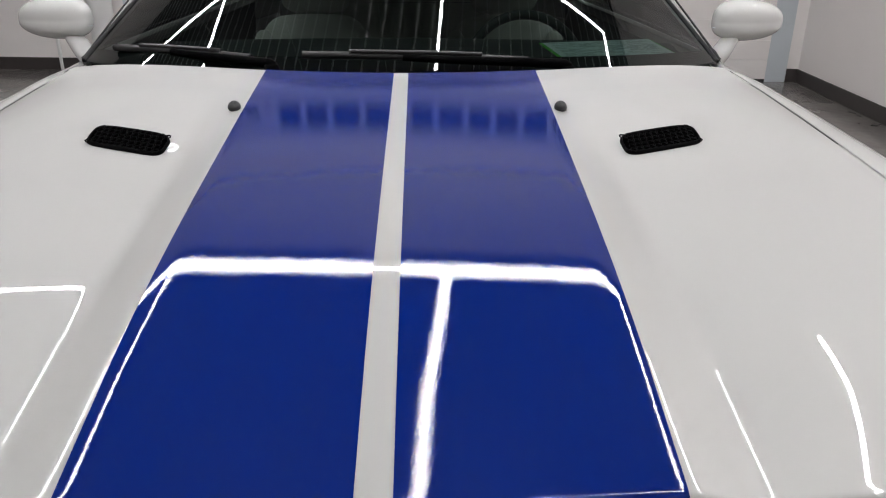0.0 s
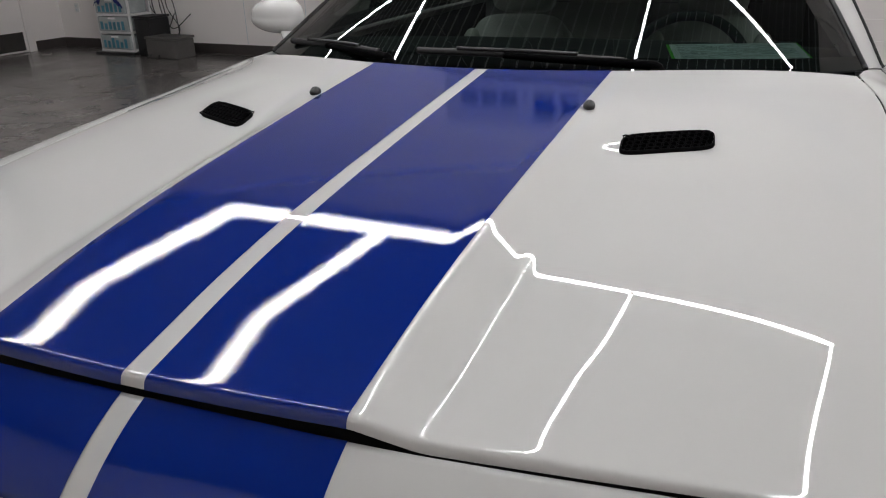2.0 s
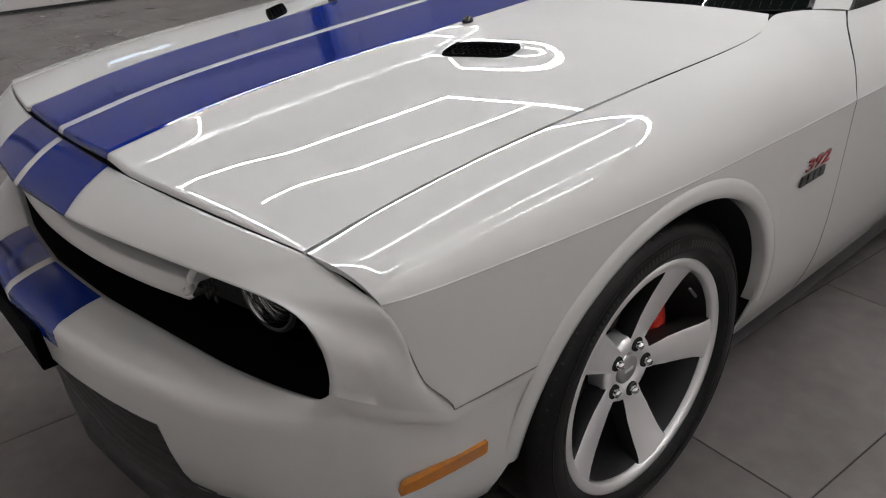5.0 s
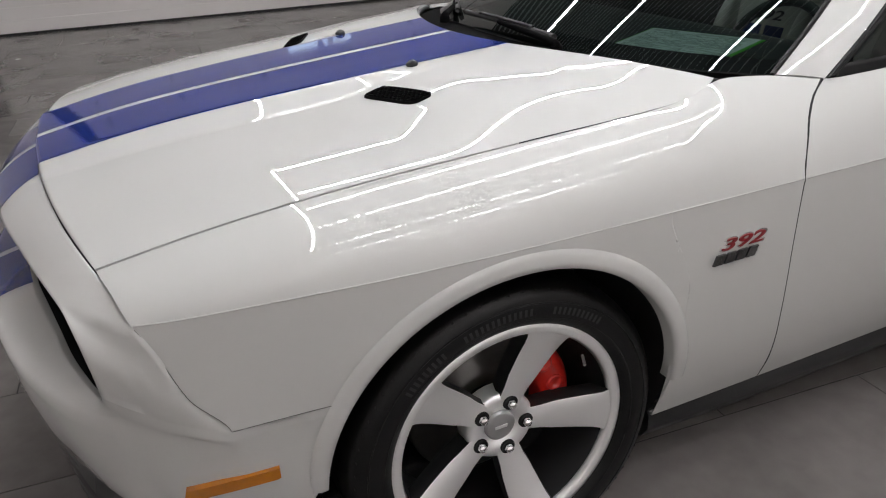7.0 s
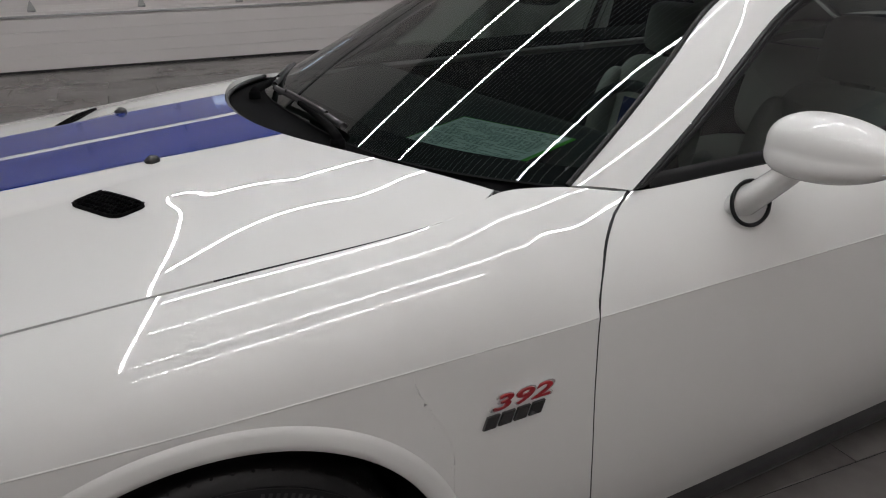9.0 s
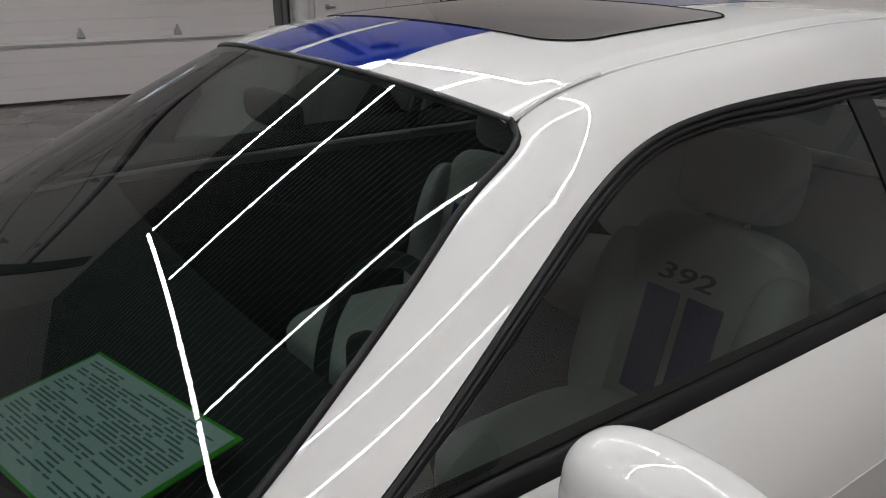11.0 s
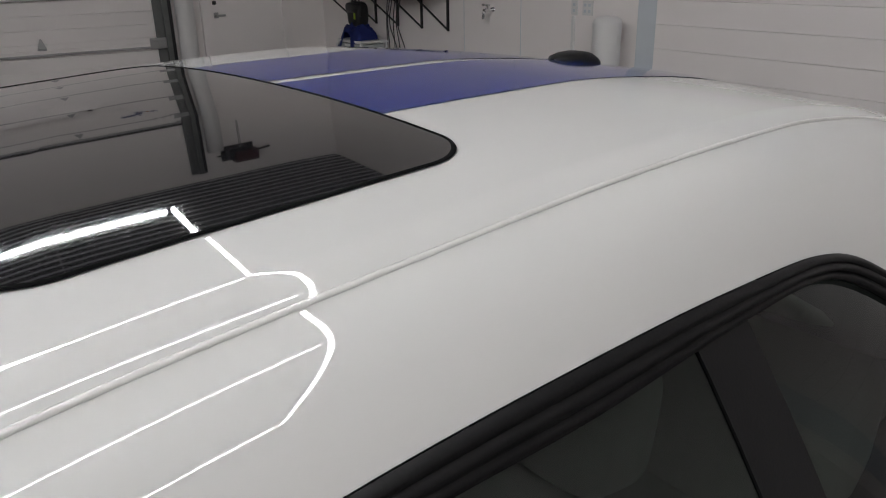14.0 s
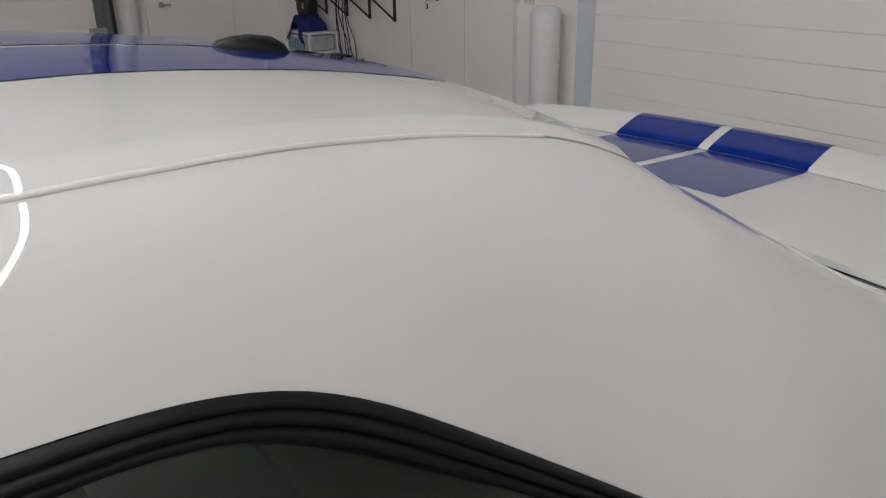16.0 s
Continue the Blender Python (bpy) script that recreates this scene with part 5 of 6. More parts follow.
def add_dash():
    xs, tt = np.meshgrid(np.linspace(-0.76, 0.76, 31), np.linspace(0, 1, 12))
    prof_y = np.interp(tt, [0, 0.6, 0.75, 0.85, 1], [1.45, 1.86, 1.93, 1.95, 1.93])
    prof_z = np.interp(tt, [0, 0.6, 0.75, 0.85, 1], [1.000, 1.052, 1.046, 1.00, 0.60])
    y = prof_y + 0.22 * (np.abs(xs) / 0.8) ** 2 * (1 - tt)
    g = np.stack([xs, y, prof_z - 0.02 * (np.abs(xs) / 0.76) ** 2], -1)
    grid_mesh("dashboard", g, M_TRIM, CAR, "black dashboard", 0.0, (0, 0, 1))
    ang = np.linspace(0, 2 * np.pi, 40, endpoint=False)
    ring = np.stack([0.37 + 0.18 * np.cos(ang), 2.13 + 0.07 * np.sin(ang), 0.92 + 0.165 * np.sin(ang)], -1)
    wheel = tube_mesh("steering_wheel", ring, 0.015, M_TRIM, CAR, "black steering wheel", 8, True)
    rounded("wheel_boss", 0.37, 2.12, 0.91, 0.06, 0.03, 0.06, M_TRIM, wheel)
    rounded("rear_view_mirror", 0.0, 2.13, 1.30, 0.12, 0.02, 0.033, M_TRIM, CAR, "black rear-view mirror")
    # cabin tub and headlining, dark
    bm = bmesh.new()
    box_bm(bm, -0.80, 0.80, 1.95, 4.3, 0.35, 0.40)
    part("cabin_floor", bm, M_DARK, CAR)
    for s in (-1, 1):
        yy, tt = np.meshgrid(np.linspace(1.9, 3.7, 20), np.linspace(0, 1, 6))
        g = np.stack([s * (0.80 - 0.02 * tt), yy, 0.4 + 0.6 * tt], -1)
        grid_mesh("door_card", g, M_TRIM, CAR, "dark door trim", 0.0, (-s, 0, 0))
    xs, yy = np.meshgrid(np.linspace(-1, 1, 21), np.linspace(2.28, 3.66, 20))
    g = roof_point(xs * 0.555, yy) - np.array((0, 0, 0.03))
    grid_mesh("headlining", g, M_SEAT, CAR, "pale headlining", 0.0, (0, 0, -1))
    xs, tt = np.meshgrid(np.linspace(-0.6, 0.6, 11), np.linspace(0, 1, 4))
    grid_mesh("parcel_shelf", np.stack([xs, 3.68 + 0.7 * tt, 1.0 + 0.04 * tt], -1), M_TRIM, CAR, "dark parcel shelf", 0.0, (0, 0, 1))
    # firewall and floor pan keep light out of the engine bay
    box("underbody", -0.74, 0.74, 0.36, 4.85, 0.17, 0.24, M_DARK, CAR, "", 0.01)
    xs, tt = np.meshgrid(np.linspace(-1, 1, 21), np.linspace(0, 1, 16))
    g = hood_point(xs * 0.75, tt) - np.array((0, 0, 0.03))
    grid_mesh("hood_liner", g, M_DARK, CAR, "", 0.0)
    box("firewall", -0.74, 0.74, 1.50, 1.53, 0.3, 0.985, M_DARK, CAR, "", 0.0)


def add_sheet():
    folder = empty("paper_folder", "printed sheet in a bright green folder on the dashboard", "paper")
    a, b, c = np.array((0.352, 1.708, 1.061)), np.array((0.648, 1.790, 1.061)), np.array((0.390, 1.535, 1.040))
    ex, ey = b - a, c - a
    n = np.cross(ex, ey)
    n /= np.linalg.norm(n) * (1 if n[2] > 0 else -1)
    def at(u, v, up=0.0):
        return a + ex * u + ey * v + n * up
    mesh_object("folder", [at(-0.02, -0.03), at(1.02, -0.03), at(1.02, 1.02), at(-0.02, 1.02), at(-0.02, -0.03, -0.002), at(1.02, -0.03, -0.002), at(1.02, 1.02, -0.002), at(-0.02, 1.02, -0.002)],
                [(0, 1, 2, 3), (7, 6, 5, 4), (0, 4, 5, 1), (1, 5, 6, 2), (2, 6, 7, 3), (3, 7, 4, 0)], M_GREEN, folder, "bright green card", False)
    mesh_object("page", [at(0.0, 0.0, 0.0015), at(1.0, 0.0, 0.0015), at(1.0, 1.0, 0.0015), at(0.0, 1.0, 0.0015)], [(0, 1, 2, 3)], M_PAPER, folder, "printed white page", False)
    vs, fs = [], []
    rng = random.Random(4)
    for row in range(26):
        v = 0.06 + row * 0.034
        u = 0.05
        while u < 0.93:
            w = rng.uniform(0.04, 0.16)
            if rng.random() < 0.8:
                i = len(vs)
                vs += [at(u, v, 0.0022), at(min(u + w, 0.95), v, 0.0022), at(min(u + w, 0.95), v + 0.014, 0.0022), at(u, v + 0.014, 0.0022)]
                fs.append((i, i + 1, i + 2, i + 3))
            u += w + 0.02
    mesh_object("print_bars", vs, fs, M_INK, folder, "", False)


add_seats()
add_dash()
add_sheet()


# ---- the room, turned a little against the car ----
ROOM = Matrix.Rotation(ROOM_TURN, 4, "Z")


def room_box(name, u0, u1, v0, v1, z0, z1, mat, label="", category="", parent=None, bevel=0.004, kind="", group=""):
    ob = part(name, box_bm(bmesh.new(), u0, u1, v0, v1, z0, z1, bevel), mat, parent)
    if parent is None:
        ob.matrix_basis = ROOM
    return tagged(ob, label, category, group, kind)


def add_room():
    st = dict(kind="structure")
    bm = box_bm(bmesh.new(), LEFT - 0.2, RIGHT + 0.2, FRONT - 0.2, BACK + 0.2, CEIL, CEIL + 0.15)
    plain = len(bm.faces)
    for k in range(78):
        u = LEFT + 0.1 + k * 0.16
        box_bm(bm, u - 0.009, u + 0.009, FRONT, BACK, CEIL - 0.02, CEIL - 0.0005)
    bm.faces.ensure_lookup_table()
    for f in bm.faces[plain:]:
        f.material_index = 1
    o = part("ceiling", bm, M_CEIL)
    o.data.materials.append(M_RIB)
    o.matrix_basis = ROOM
    tagged(o, "dark ribbed metal deck ceiling", "ceiling", kind="structure")
    room_box("wall_back", LEFT - 0.2, RIGHT + 0.2, BACK, BACK + 0.2, 0, CEIL, M_WALL, "white painted wall", "wall", **st)
    room_box("wall_left", LEFT - 0.2, LEFT, FRONT - 0.2, BACK, 0, CEIL, M_WALL, "white painted wall", "wall", **st)
    room_box("wall_right", RIGHT, RIGHT + 0.2, FRONT - 0.2, BACK, 0, CEIL, M_WALL, "white painted wall", "wall", **st)
    room_box("wall_front", LEFT, RIGHT, FRONT - 0.2, FRONT, 0, CEIL, M_WALL, "white painted wall", "wall", **st)
    for u0, u1 in ((LEFT, -3.60), (2.98, RIGHT)):
        room_box("baseboard", u0, u1, BACK - 0.014, BACK - 0.001, 0, 0.125, M_BASEB, "dark brown baseboard", "baseboard", **st)
    room_box("baseboard", RIGHT - 0.014, RIGHT - 0.001, FRONT, BACK - 0.015, 0, 0.125, M_BASEB, "dark brown baseboard", "baseboard", **st)
    for v0, v1 in ((6.86, BACK - 0.015), (5.24, 5.61)):
        room_box("baseboard", LEFT + 0.001, LEFT + 0.014, v0, v1, 0, 0.125, M_BASEB, "dark brown baseboard", "baseboard", **st)


add_room()


def hinge_plate(name, c, z, parent):
    """A galvanised hinge: a tapered plate over a short barrel, on the face of the left door."""
    bm = bmesh.new()
    x0, x1 = LEFT + 0.088, LEFT + 0.097
    side = [(c - 0.05, z + 0.045), (c + 0.05, z + 0.045), (c + 0.045, z + 0.075), (c + 0.012, z + 0.165), (c, z + 0.178), (c - 0.012, z + 0.165), (c - 0.045, z + 0.075)]
    lo, hi = [bm.verts.new((x0, a, b)) for a, b in side], [bm.verts.new((x1, a, b)) for a, b in side]
    bm.faces.new(hi)
    bm.faces.new(lo[::-1])
    for i in range(len(side)):
        j = (i + 1) % len(side)
        bm.faces.new((lo[i], lo[j], hi[j], hi[i]))
    h = part(name, bm, M_STEEL, parent, "galvanised hinge plate")
    tube_mesh("hinge_barrel", [(x1 + 0.008, c - 0.04, z + 0.055), (x1 + 0.008, c + 0.04, z + 0.055)], 0.012, M_STEEL, h)
    part("hinge_stand", box_bm(bmesh.new(), LEFT + 0.046, x0 - 0.0005, c - 0.035, c + 0.035, z + 0.062, z + 0.10, 0.002), M_STEEL, h)


def overhead_door(name, along_u, a0, a1, at, height, pitch, strut_zs, clips, reveal, rise):
    """A sectional door: grooved slabs, struts with hinges, side jambs, tracks and a rubber foot."""
    door = empty(name, "closed white sectional overhead door", "garage door", ROOM, kind="structure")
    sgn = -1 if along_u else 1

    def slab(nm, p0, p1, d0, d1, z0, z1, mat, label="", bevel=0.003):
        d0, d1 = sorted((at + sgn * d0, at + sgn * d1))
        args = (p0, p1, d0, d1) if along_u else (d0, d1, p0, p1)
        return part(nm, box_bm(bmesh.new(), *args, z0, z1, bevel), mat, door, label)
    for k in range(int(height / pitch)):
        slab("door_section", a0, a1, 0.004, 0.045, 0.03 + k * pitch, 0.03 + (k + 1) * pitch - 0.0015, M_DOORP)
    slab("foot_seal", a0, a1, 0.006, 0.04, 0.0, 0.03, M_RUBBER, "black rubber foot seal")
    for z in strut_zs:
        slab("strut", a0 + 0.02, a1 - 0.02, 0.047, 0.087, z, z + 0.045, M_DOORP, "white steel strut")
        slab("strut_edge", a0 + 0.02, a1 - 0.02, 0.088, 0.094, z - 0.022, z + 0.004, M_STEEL)
        for c in clips:
            hinge_plate("hinge", c, z, door)
        slab("end_bracket", a1 - 0.10, a1 + 0.10, 0.096, 0.106, z - 0.03, z + 0.10, M_STEEL, "galvanised end bracket")
        slab("roller_stem", a1 - 0.06, a1 + 0.16, 0.107, 0.123, z + 0.06, z + 0.076, M_STEEL, "", 0.005)
    for q, w in ((a0, -reveal), (a1, reveal)):
        if along_u:
            slab("jamb", min(q, q + w), max(q, q + w), 0.001, 0.03, 0, height + 0.1, M_JAMB, "pale blue-grey door jamb")
        else:
            m = math.copysign(1, w)
            slab("track", min(q, q + 0.16 * m), max(q, q + 0.16 * m), 0.001, 0.075, 0, rise, M_TRACK, "dull galvanised door track")
            slab("track_lip", min(q + 0.10 * m, q + 0.16 * m), max(q + 0.10 * m, q + 0.16 * m), 0.076, 0.14, 0, rise, M_TRACK)
            slab("side_seal", min(q + 0.162 * m, q + w), max(q + 0.162 * m, q + w), 0.001, 0.09, 0, rise, M_RUBBER, "black side seal")
    if along_u:
        slab("header", a0 - reveal, a1 + reveal, 0.001, 0.03, height + 0.1, height + 0.2, M_JAMB)
    else:
        slab("top_rail", a0, a1 - 0.02, 0.04, 0.10, height - 0.01, height + 0.035, M_STEEL, "galvanised top rail")
        slab("top_seal", a0, a1 - 0.02, 0.004, 0.085, height + 0.037, height + 0.11, M_RUBBER, "black top seal")
    return door


overhead_door("door_1", True, -3.33, 2.78, BACK, 2.75, 0.183, (), (), 0.2, 2.75)
DOOR_LEFT = overhead_door("door_2", False, -1.6, 5.04, LEFT, 3.97, 0.155, (0.695, 1.30, 1.91, 2.52, 3.13, 3.74), (-1.2, 0.08, 1.36, 2.6, 3.74), 0.215, 5.72)


def add_door_label():
    """A small printed strip stuck on an upper section of the left door."""
    lab = empty("door_sticker", "small printed sticker strip on the overhead door", "sticker", ROOM)
    part("strip", box_bm(bmesh.new(), LEFT + 0.0455, LEFT + 0.0475, 4.30, 4.76, 3.51, 3.56, 0), M_SIGNPANEL, lab)
    for v0, v1, m in ((4.32, 4.56, M_SIGN), (4.60, 4.64, M_AMBER), (4.67, 4.72, M_SIGN)):
        part("print_bar", box_bm(bmesh.new(), LEFT + 0.048, LEFT + 0.049, v0, v1, 3.52, 3.55, 0), m, lab)


add_door_label()


def add_opener():
    """The chain opener high on the left wall beside the door."""
    op = empty("door_opener", "black chain-hoist door opener high on the wall", "door opener", ROOM)
    part("back_plate", box_bm(bmesh.new(), LEFT + 0.001, LEFT + 0.03, 5.50, 5.98, 5.06, 5.52, 0.004), M_BLACK, op)
    part("gear_case", box_bm(bmesh.new(), LEFT + 0.031, LEFT + 0.27, 5.56, 5.88, 5.10, 5.44, 0.03), M_BLACK, op, "black gear case")
    part("motor_cover", box_bm(bmesh.new(), LEFT + 0.06, LEFT + 0.30, 5.62, 5.98, 5.20, 5.54, 0.04), M_MOTOR, op, "dark maroon motor cover")
    tube_mesh("shaft", [(LEFT + 0.16, 5.40, 5.28), (LEFT + 0.16, 6.10, 5.28)], 0.022, M_BLACK, op, "", 10)
    tube_mesh("crank", [(LEFT + 0.16, 6.05, 5.28), (LEFT + 0.18, 6.18, 5.24)], 0.03, M_RUBBER, op, "", 10)
    tube_mesh("hand_chain", [(LEFT + 0.20, 5.72, 5.10), (LEFT + 0.20, 5.725, 4.2), (LEFT + 0.20, 5.74, 4.2), (LEFT + 0.20, 5.745, 5.10)], 0.006, M_STEEL, op)
    pipe = empty("white_pipe", "white round pipe standing against the wall", "pipe", ROOM)
    ang = np.linspace(0, 2 * np.pi, 33)
    for nm, r, z0, z1 in (("pipe", 0.115, 0.0, 5.1), ("foot_collar", 0.125, 0.0, 0.05)):
        rows = [[(LEFT + 0.13 + k * math.cos(a), 5.40 + k * math.sin(a), z) for a in ang] for k, z in ((r, z0), (r, (z0 + z1) / 2), (r, z1), (r * 0.9, z1 + 0.003))]
        grid_mesh(nm, np.array(rows), M_WHITEPL, pipe, "", 0.0)


add_opener()


def add_door_windows(door):
    """A short row of daylit panes in an upper section of the overhead door."""
    for v0, v1 in ((1.85, 2.30), (2.38, 2.45), (2.53, 2.80)):
        frame_part = part("window_frame", box_bm(bmesh.new(), LEFT + 0.0455, LEFT + 0.058, v0 - 0.03, v1 + 0.03, 2.55, 2.80, 0.004), M_WHITEPL, door, "white window frame")
        part("pane", box_bm(bmesh.new(), LEFT + 0.0585, LEFT + 0.0615, v0, v1, 2.58, 2.77, 0.001), M_DAYLIGHT, frame_part, "daylit frosted pane")


add_door_windows(DOOR_LEFT)


def add_person_door():
    d = empty("door_3", "white steel door with a dark kick plate", "door", ROOM, kind="structure")
    part("leaf", box_bm(bmesh.new(), LEFT + 0.002, LEFT + 0.04, 5.745, 6.725, 0.012, 2.02, 0.004), M_DOORP, d)
    part("kick_plate", box_bm(bmesh.new(), LEFT + 0.041, LEFT + 0.044, 5.785, 6.685, 0.03, 0.27, 0.001), M_KICK, d, "dark metal kick plate")
    for v0, v1 in ((5.63, 5.743), (6.727, 6.84)):
        part("frame", box_bm(bmesh.new(), LEFT + 0.001, LEFT + 0.06, v0, v1, 0, 2.025, 0.006), M_DOORP, d)
    part("frame_head", box_bm(bmesh.new(), LEFT + 0.001, LEFT + 0.06, 5.63, 6.84, 2.026, 2.14, 0.006), M_DOORP, d)
    part("rose", box_bm(bmesh.new(), LEFT + 0.041, LEFT + 0.052, 5.79, 5.85, 0.98, 1.05, 0.005), M_STEEL, d)
    part("lever", box_bm(bmesh.new(), LEFT + 0.053, LEFT + 0.10, 5.80, 5.93, 1.0, 1.025, 0.006), M_STEEL, d, "steel lever handle")
    part("lock", box_bm(bmesh.new(), LEFT + 0.041, LEFT + 0.06, 5.785, 5.835, 1.145, 1.195, 0.008), M_BLACK, d, "black door lock")


add_person_door()

# ---- ceiling lamps: a ladder of tubes over the car and one more beside it ----
TUBES_U = (-3.25, -1.86, -0.08, 1.37)
TUBES_V = (0.72, 3.38)
TW = 0.009


def tube(u0, u1, v0, v1):
    lamp = empty("led_tube", "lit white tube lamp hanging below the ceiling", "ceiling lamp", ROOM, "ceiling lamps")
    part("diffuser", box_bm(bmesh.new(), min(u0, u1) - TW, max(u0, u1) + TW, min(v0, v1) - TW, max(v0, v1) + TW, LAMP_Z - 0.013, LAMP_Z + 0.013, 0.004), M_TUBE, lamp, "lit white diffuser")
    n = max(2, int(max(u1 - u0, v1 - v0) / 1.3) + 1)
    for k in range(n):
        f = (k + 0.5) / n
        u, v = u0 + (u1 - u0) * f, v0 + (v1 - v0) * f
        part("hanger", box_bm(bmesh.new(), u - 0.003, u + 0.003, v - 0.003, v + 0.003, LAMP_Z + 0.014, CEIL, 0.0), M_STEEL, lamp, "thin steel hanger")
    return lamp


for u_ in TUBES_U:
    tube(u_, u_, TUBES_V[0] + 0.05, TUBES_V[1] - 0.05)
for v_ in TUBES_V:
    for a_, b_ in zip(TUBES_U[:-1], TUBES_U[1:]):
        tube(a_ + (0.0 if a_ == TUBES_U[0] else 0.024), b_ + (TW if b_ == TUBES_U[-1] else -0.024), v_, v_)
tube(2.2, 2.2, TUBES_V[0] + 0.1, TUBES_V[1] - 0.25)


# ---- sign on the wall over the overhead door: letters become plain bars ----
def add_sign():
    sign = empty("wall_sign", "long pale sign with blue letter bars", "sign", ROOM)
    part("board", box_bm(bmesh.new(), -3.3, 1.75, BACK - 0.02, BACK - 0.001, 3.22, 3.92, 0.004), M_SIGNPANEL, sign, "pale board")
    def bar(u0, u1, z0, z1):
        part("letter_bar", box_bm(bmesh.new(), u0, u1, BACK - 0.034, BACK - 0.0205, z0, z1, 0.003), M_SIGN, sign, "blue letter bar")
    for k in range(3):
        bar(-3.08 + k * 0.25, -2.87 + k * 0.25, 3.46, 3.62)
    bar(-2.30, -2.25, 3.46, 3.51)
    for k, w in enumerate((0.24, 0.24, 0.3, 0.3, 0.09, 0.24, 0.27, 0.24, 0.24, 0.27)):
        u = -2.16 + sum((0.24, 0.24, 0.3, 0.3, 0.09, 0.24, 0.27, 0.24, 0.24, 0.27)[:k]) + 0.062 * k
        bar(u, u + w, 3.46, 3.76)
    bar(0.90, 0.95, 3.46, 3.51)
    for k, w in enumerate((0.15, 0.16, 0.24)):
        bar(1.0 + 0.2 * k, 1.0 + 0.2 * k + w, 3.46, 3.62)


add_sign()


# ---- things along the back wall ----
def add_bollard():
    b = empty("bollard", "white pipe bollard with a domed cap", "bollard", ROOM)
    cu, cv, r = -3.68, 7.15, 0.115
    ang = np.linspace(0, 2 * np.pi, 41)
    rows = [[(cu + k * math.cos(a), cv + k * math.sin(a), z) for a in ang] for k, z in ((r, 0.0), (r, 0.5), (r, 1.11))]
    grid_mesh("post", np.array(rows), M_WHITEPL, b, "", 0.0)
    rows = [[(cu + k * math.cos(a), cv + k * math.sin(a), z) for a in ang] for k, z in ((r + 0.002, 1.09), (r + 0.002, 1.125), (r * 0.92, 1.155), (r * 0.6, 1.178), (r * 0.05, 1.186))]
    grid_mesh("cap", np.array(rows), M_WHITEPL, b, "", 0.0)


def add_outlets():
    for u, w in ((-4.27, 0.075), (-4.11, 0.12)):
        o = empty("wall_outlet", "white wall outlet plate", "outlet", ROOM, "wall outlets")
        part("plate", box_bm(bmesh.new(), u - w / 2, u + w / 2, BACK - 0.012, BACK - 0.001, 1.155, 1.275, 0.003), M_WHITEPL, o)
        for du in ((-0.026, 0.026) if w > 0.1 else (0.0,)):
            for z in (1.19, 1.24):
                part("socket", box_bm(bmesh.new(), u + du - 0.014, u + du + 0.014, BACK - 0.0155, BACK - 0.0125, z - 0.012, z + 0.012, 0.002), M_JAMB, o, "grey socket")
    pipe = empty("conduit", "thin white conduit below an outlet", "conduit", ROOM)
    part("pipe", box_bm(bmesh.new(), -4.285, -4.255, BACK - 0.03, BACK - 0.001, 0.0, 1.15, 0.01), M_WHITEPL, pipe)
    o = empty("wall_outlet", "white wall outlet plate near the drawers", "outlet", ROOM, "wall outlets")
    part("plate", box_bm(bmesh.new(), -8.92, -8.84, BACK - 0.012, BACK - 0.001, 0.47, 0.59, 0.003), M_WHITEPL, o)
    for z in (0.505, 0.555):
        part("socket", box_bm(bmesh.new(), -8.894, -8.866, BACK - 0.0155, BACK - 0.0125, z - 0.012, z + 0.012, 0.002), M_JAMB, o, "grey socket")


def add_tap():
    t = empty("wall_tap", "chrome hose tap on the wall", "tap", ROOM)
    u, v, z = -5.42, BACK, 1.155
    tube_mesh("body", [(u, v - 0.002, z), (u, v - 0.09, z), (u, v - 0.12, z - 0.01)], 0.022, M_CHROME, t)
    tube_mesh("spout", [(u, v - 0.11, z), (u, v - 0.125, z - 0.03), (u, v - 0.125, z - 0.085)], 0.017, M_CHROME, t)
    tube_mesh("handle", [(u - 0.085, v - 0.075, z + 0.045), (u + 0.02, v - 0.075, z + 0.04)], 0.012, M_CHROME, t)
    tube_mesh("stem", [(u, v - 0.075, z), (u, v - 0.075, z + 0.045)], 0.01, M_CHROME, t)
    for u2 in (-5.0, -5.92):
        room_box("wall_seam", u2 - 0.004, u2 + 0.004, BACK - 0.003, BACK - 0.0005, 0.13, 2.1, M_JAMB, "thin seam in the white wall", "trim", kind="structure", bevel=0)


def add_shelf():
    s = empty("wall_shelf", "black steel bracket shelf on the wall", "shelf", ROOM)
    part("board", box_bm(bmesh.new(), -8.35, -6.15, BACK - 0.44, BACK - 0.002, 1.275, 1.305, 0.003), M_BLACK, s, "dark shelf board")
    for u in (-6.2, -6.72, -7.24, -7.76, -8.28):
        br = part("bracket", box_bm(bmesh.new(), u - 0.012, u + 0.012, BACK - 0.026, BACK - 0.002, 0.90, 1.274, 0.002), M_BLACK, s, "black steel bracket")
        tube_mesh("brace", [(u, BACK - 0.014, 0.91), (u, BACK - 0.42, 1.265)], 0.011, M_BLACK, br, "", 6)
        part("arm", box_bm(bmesh.new(), u - 0.012, u + 0.012, BACK - 0.43, BACK - 0.027, 1.252, 1.274, 0.002), M_BLACK, br)


DU = -8.03


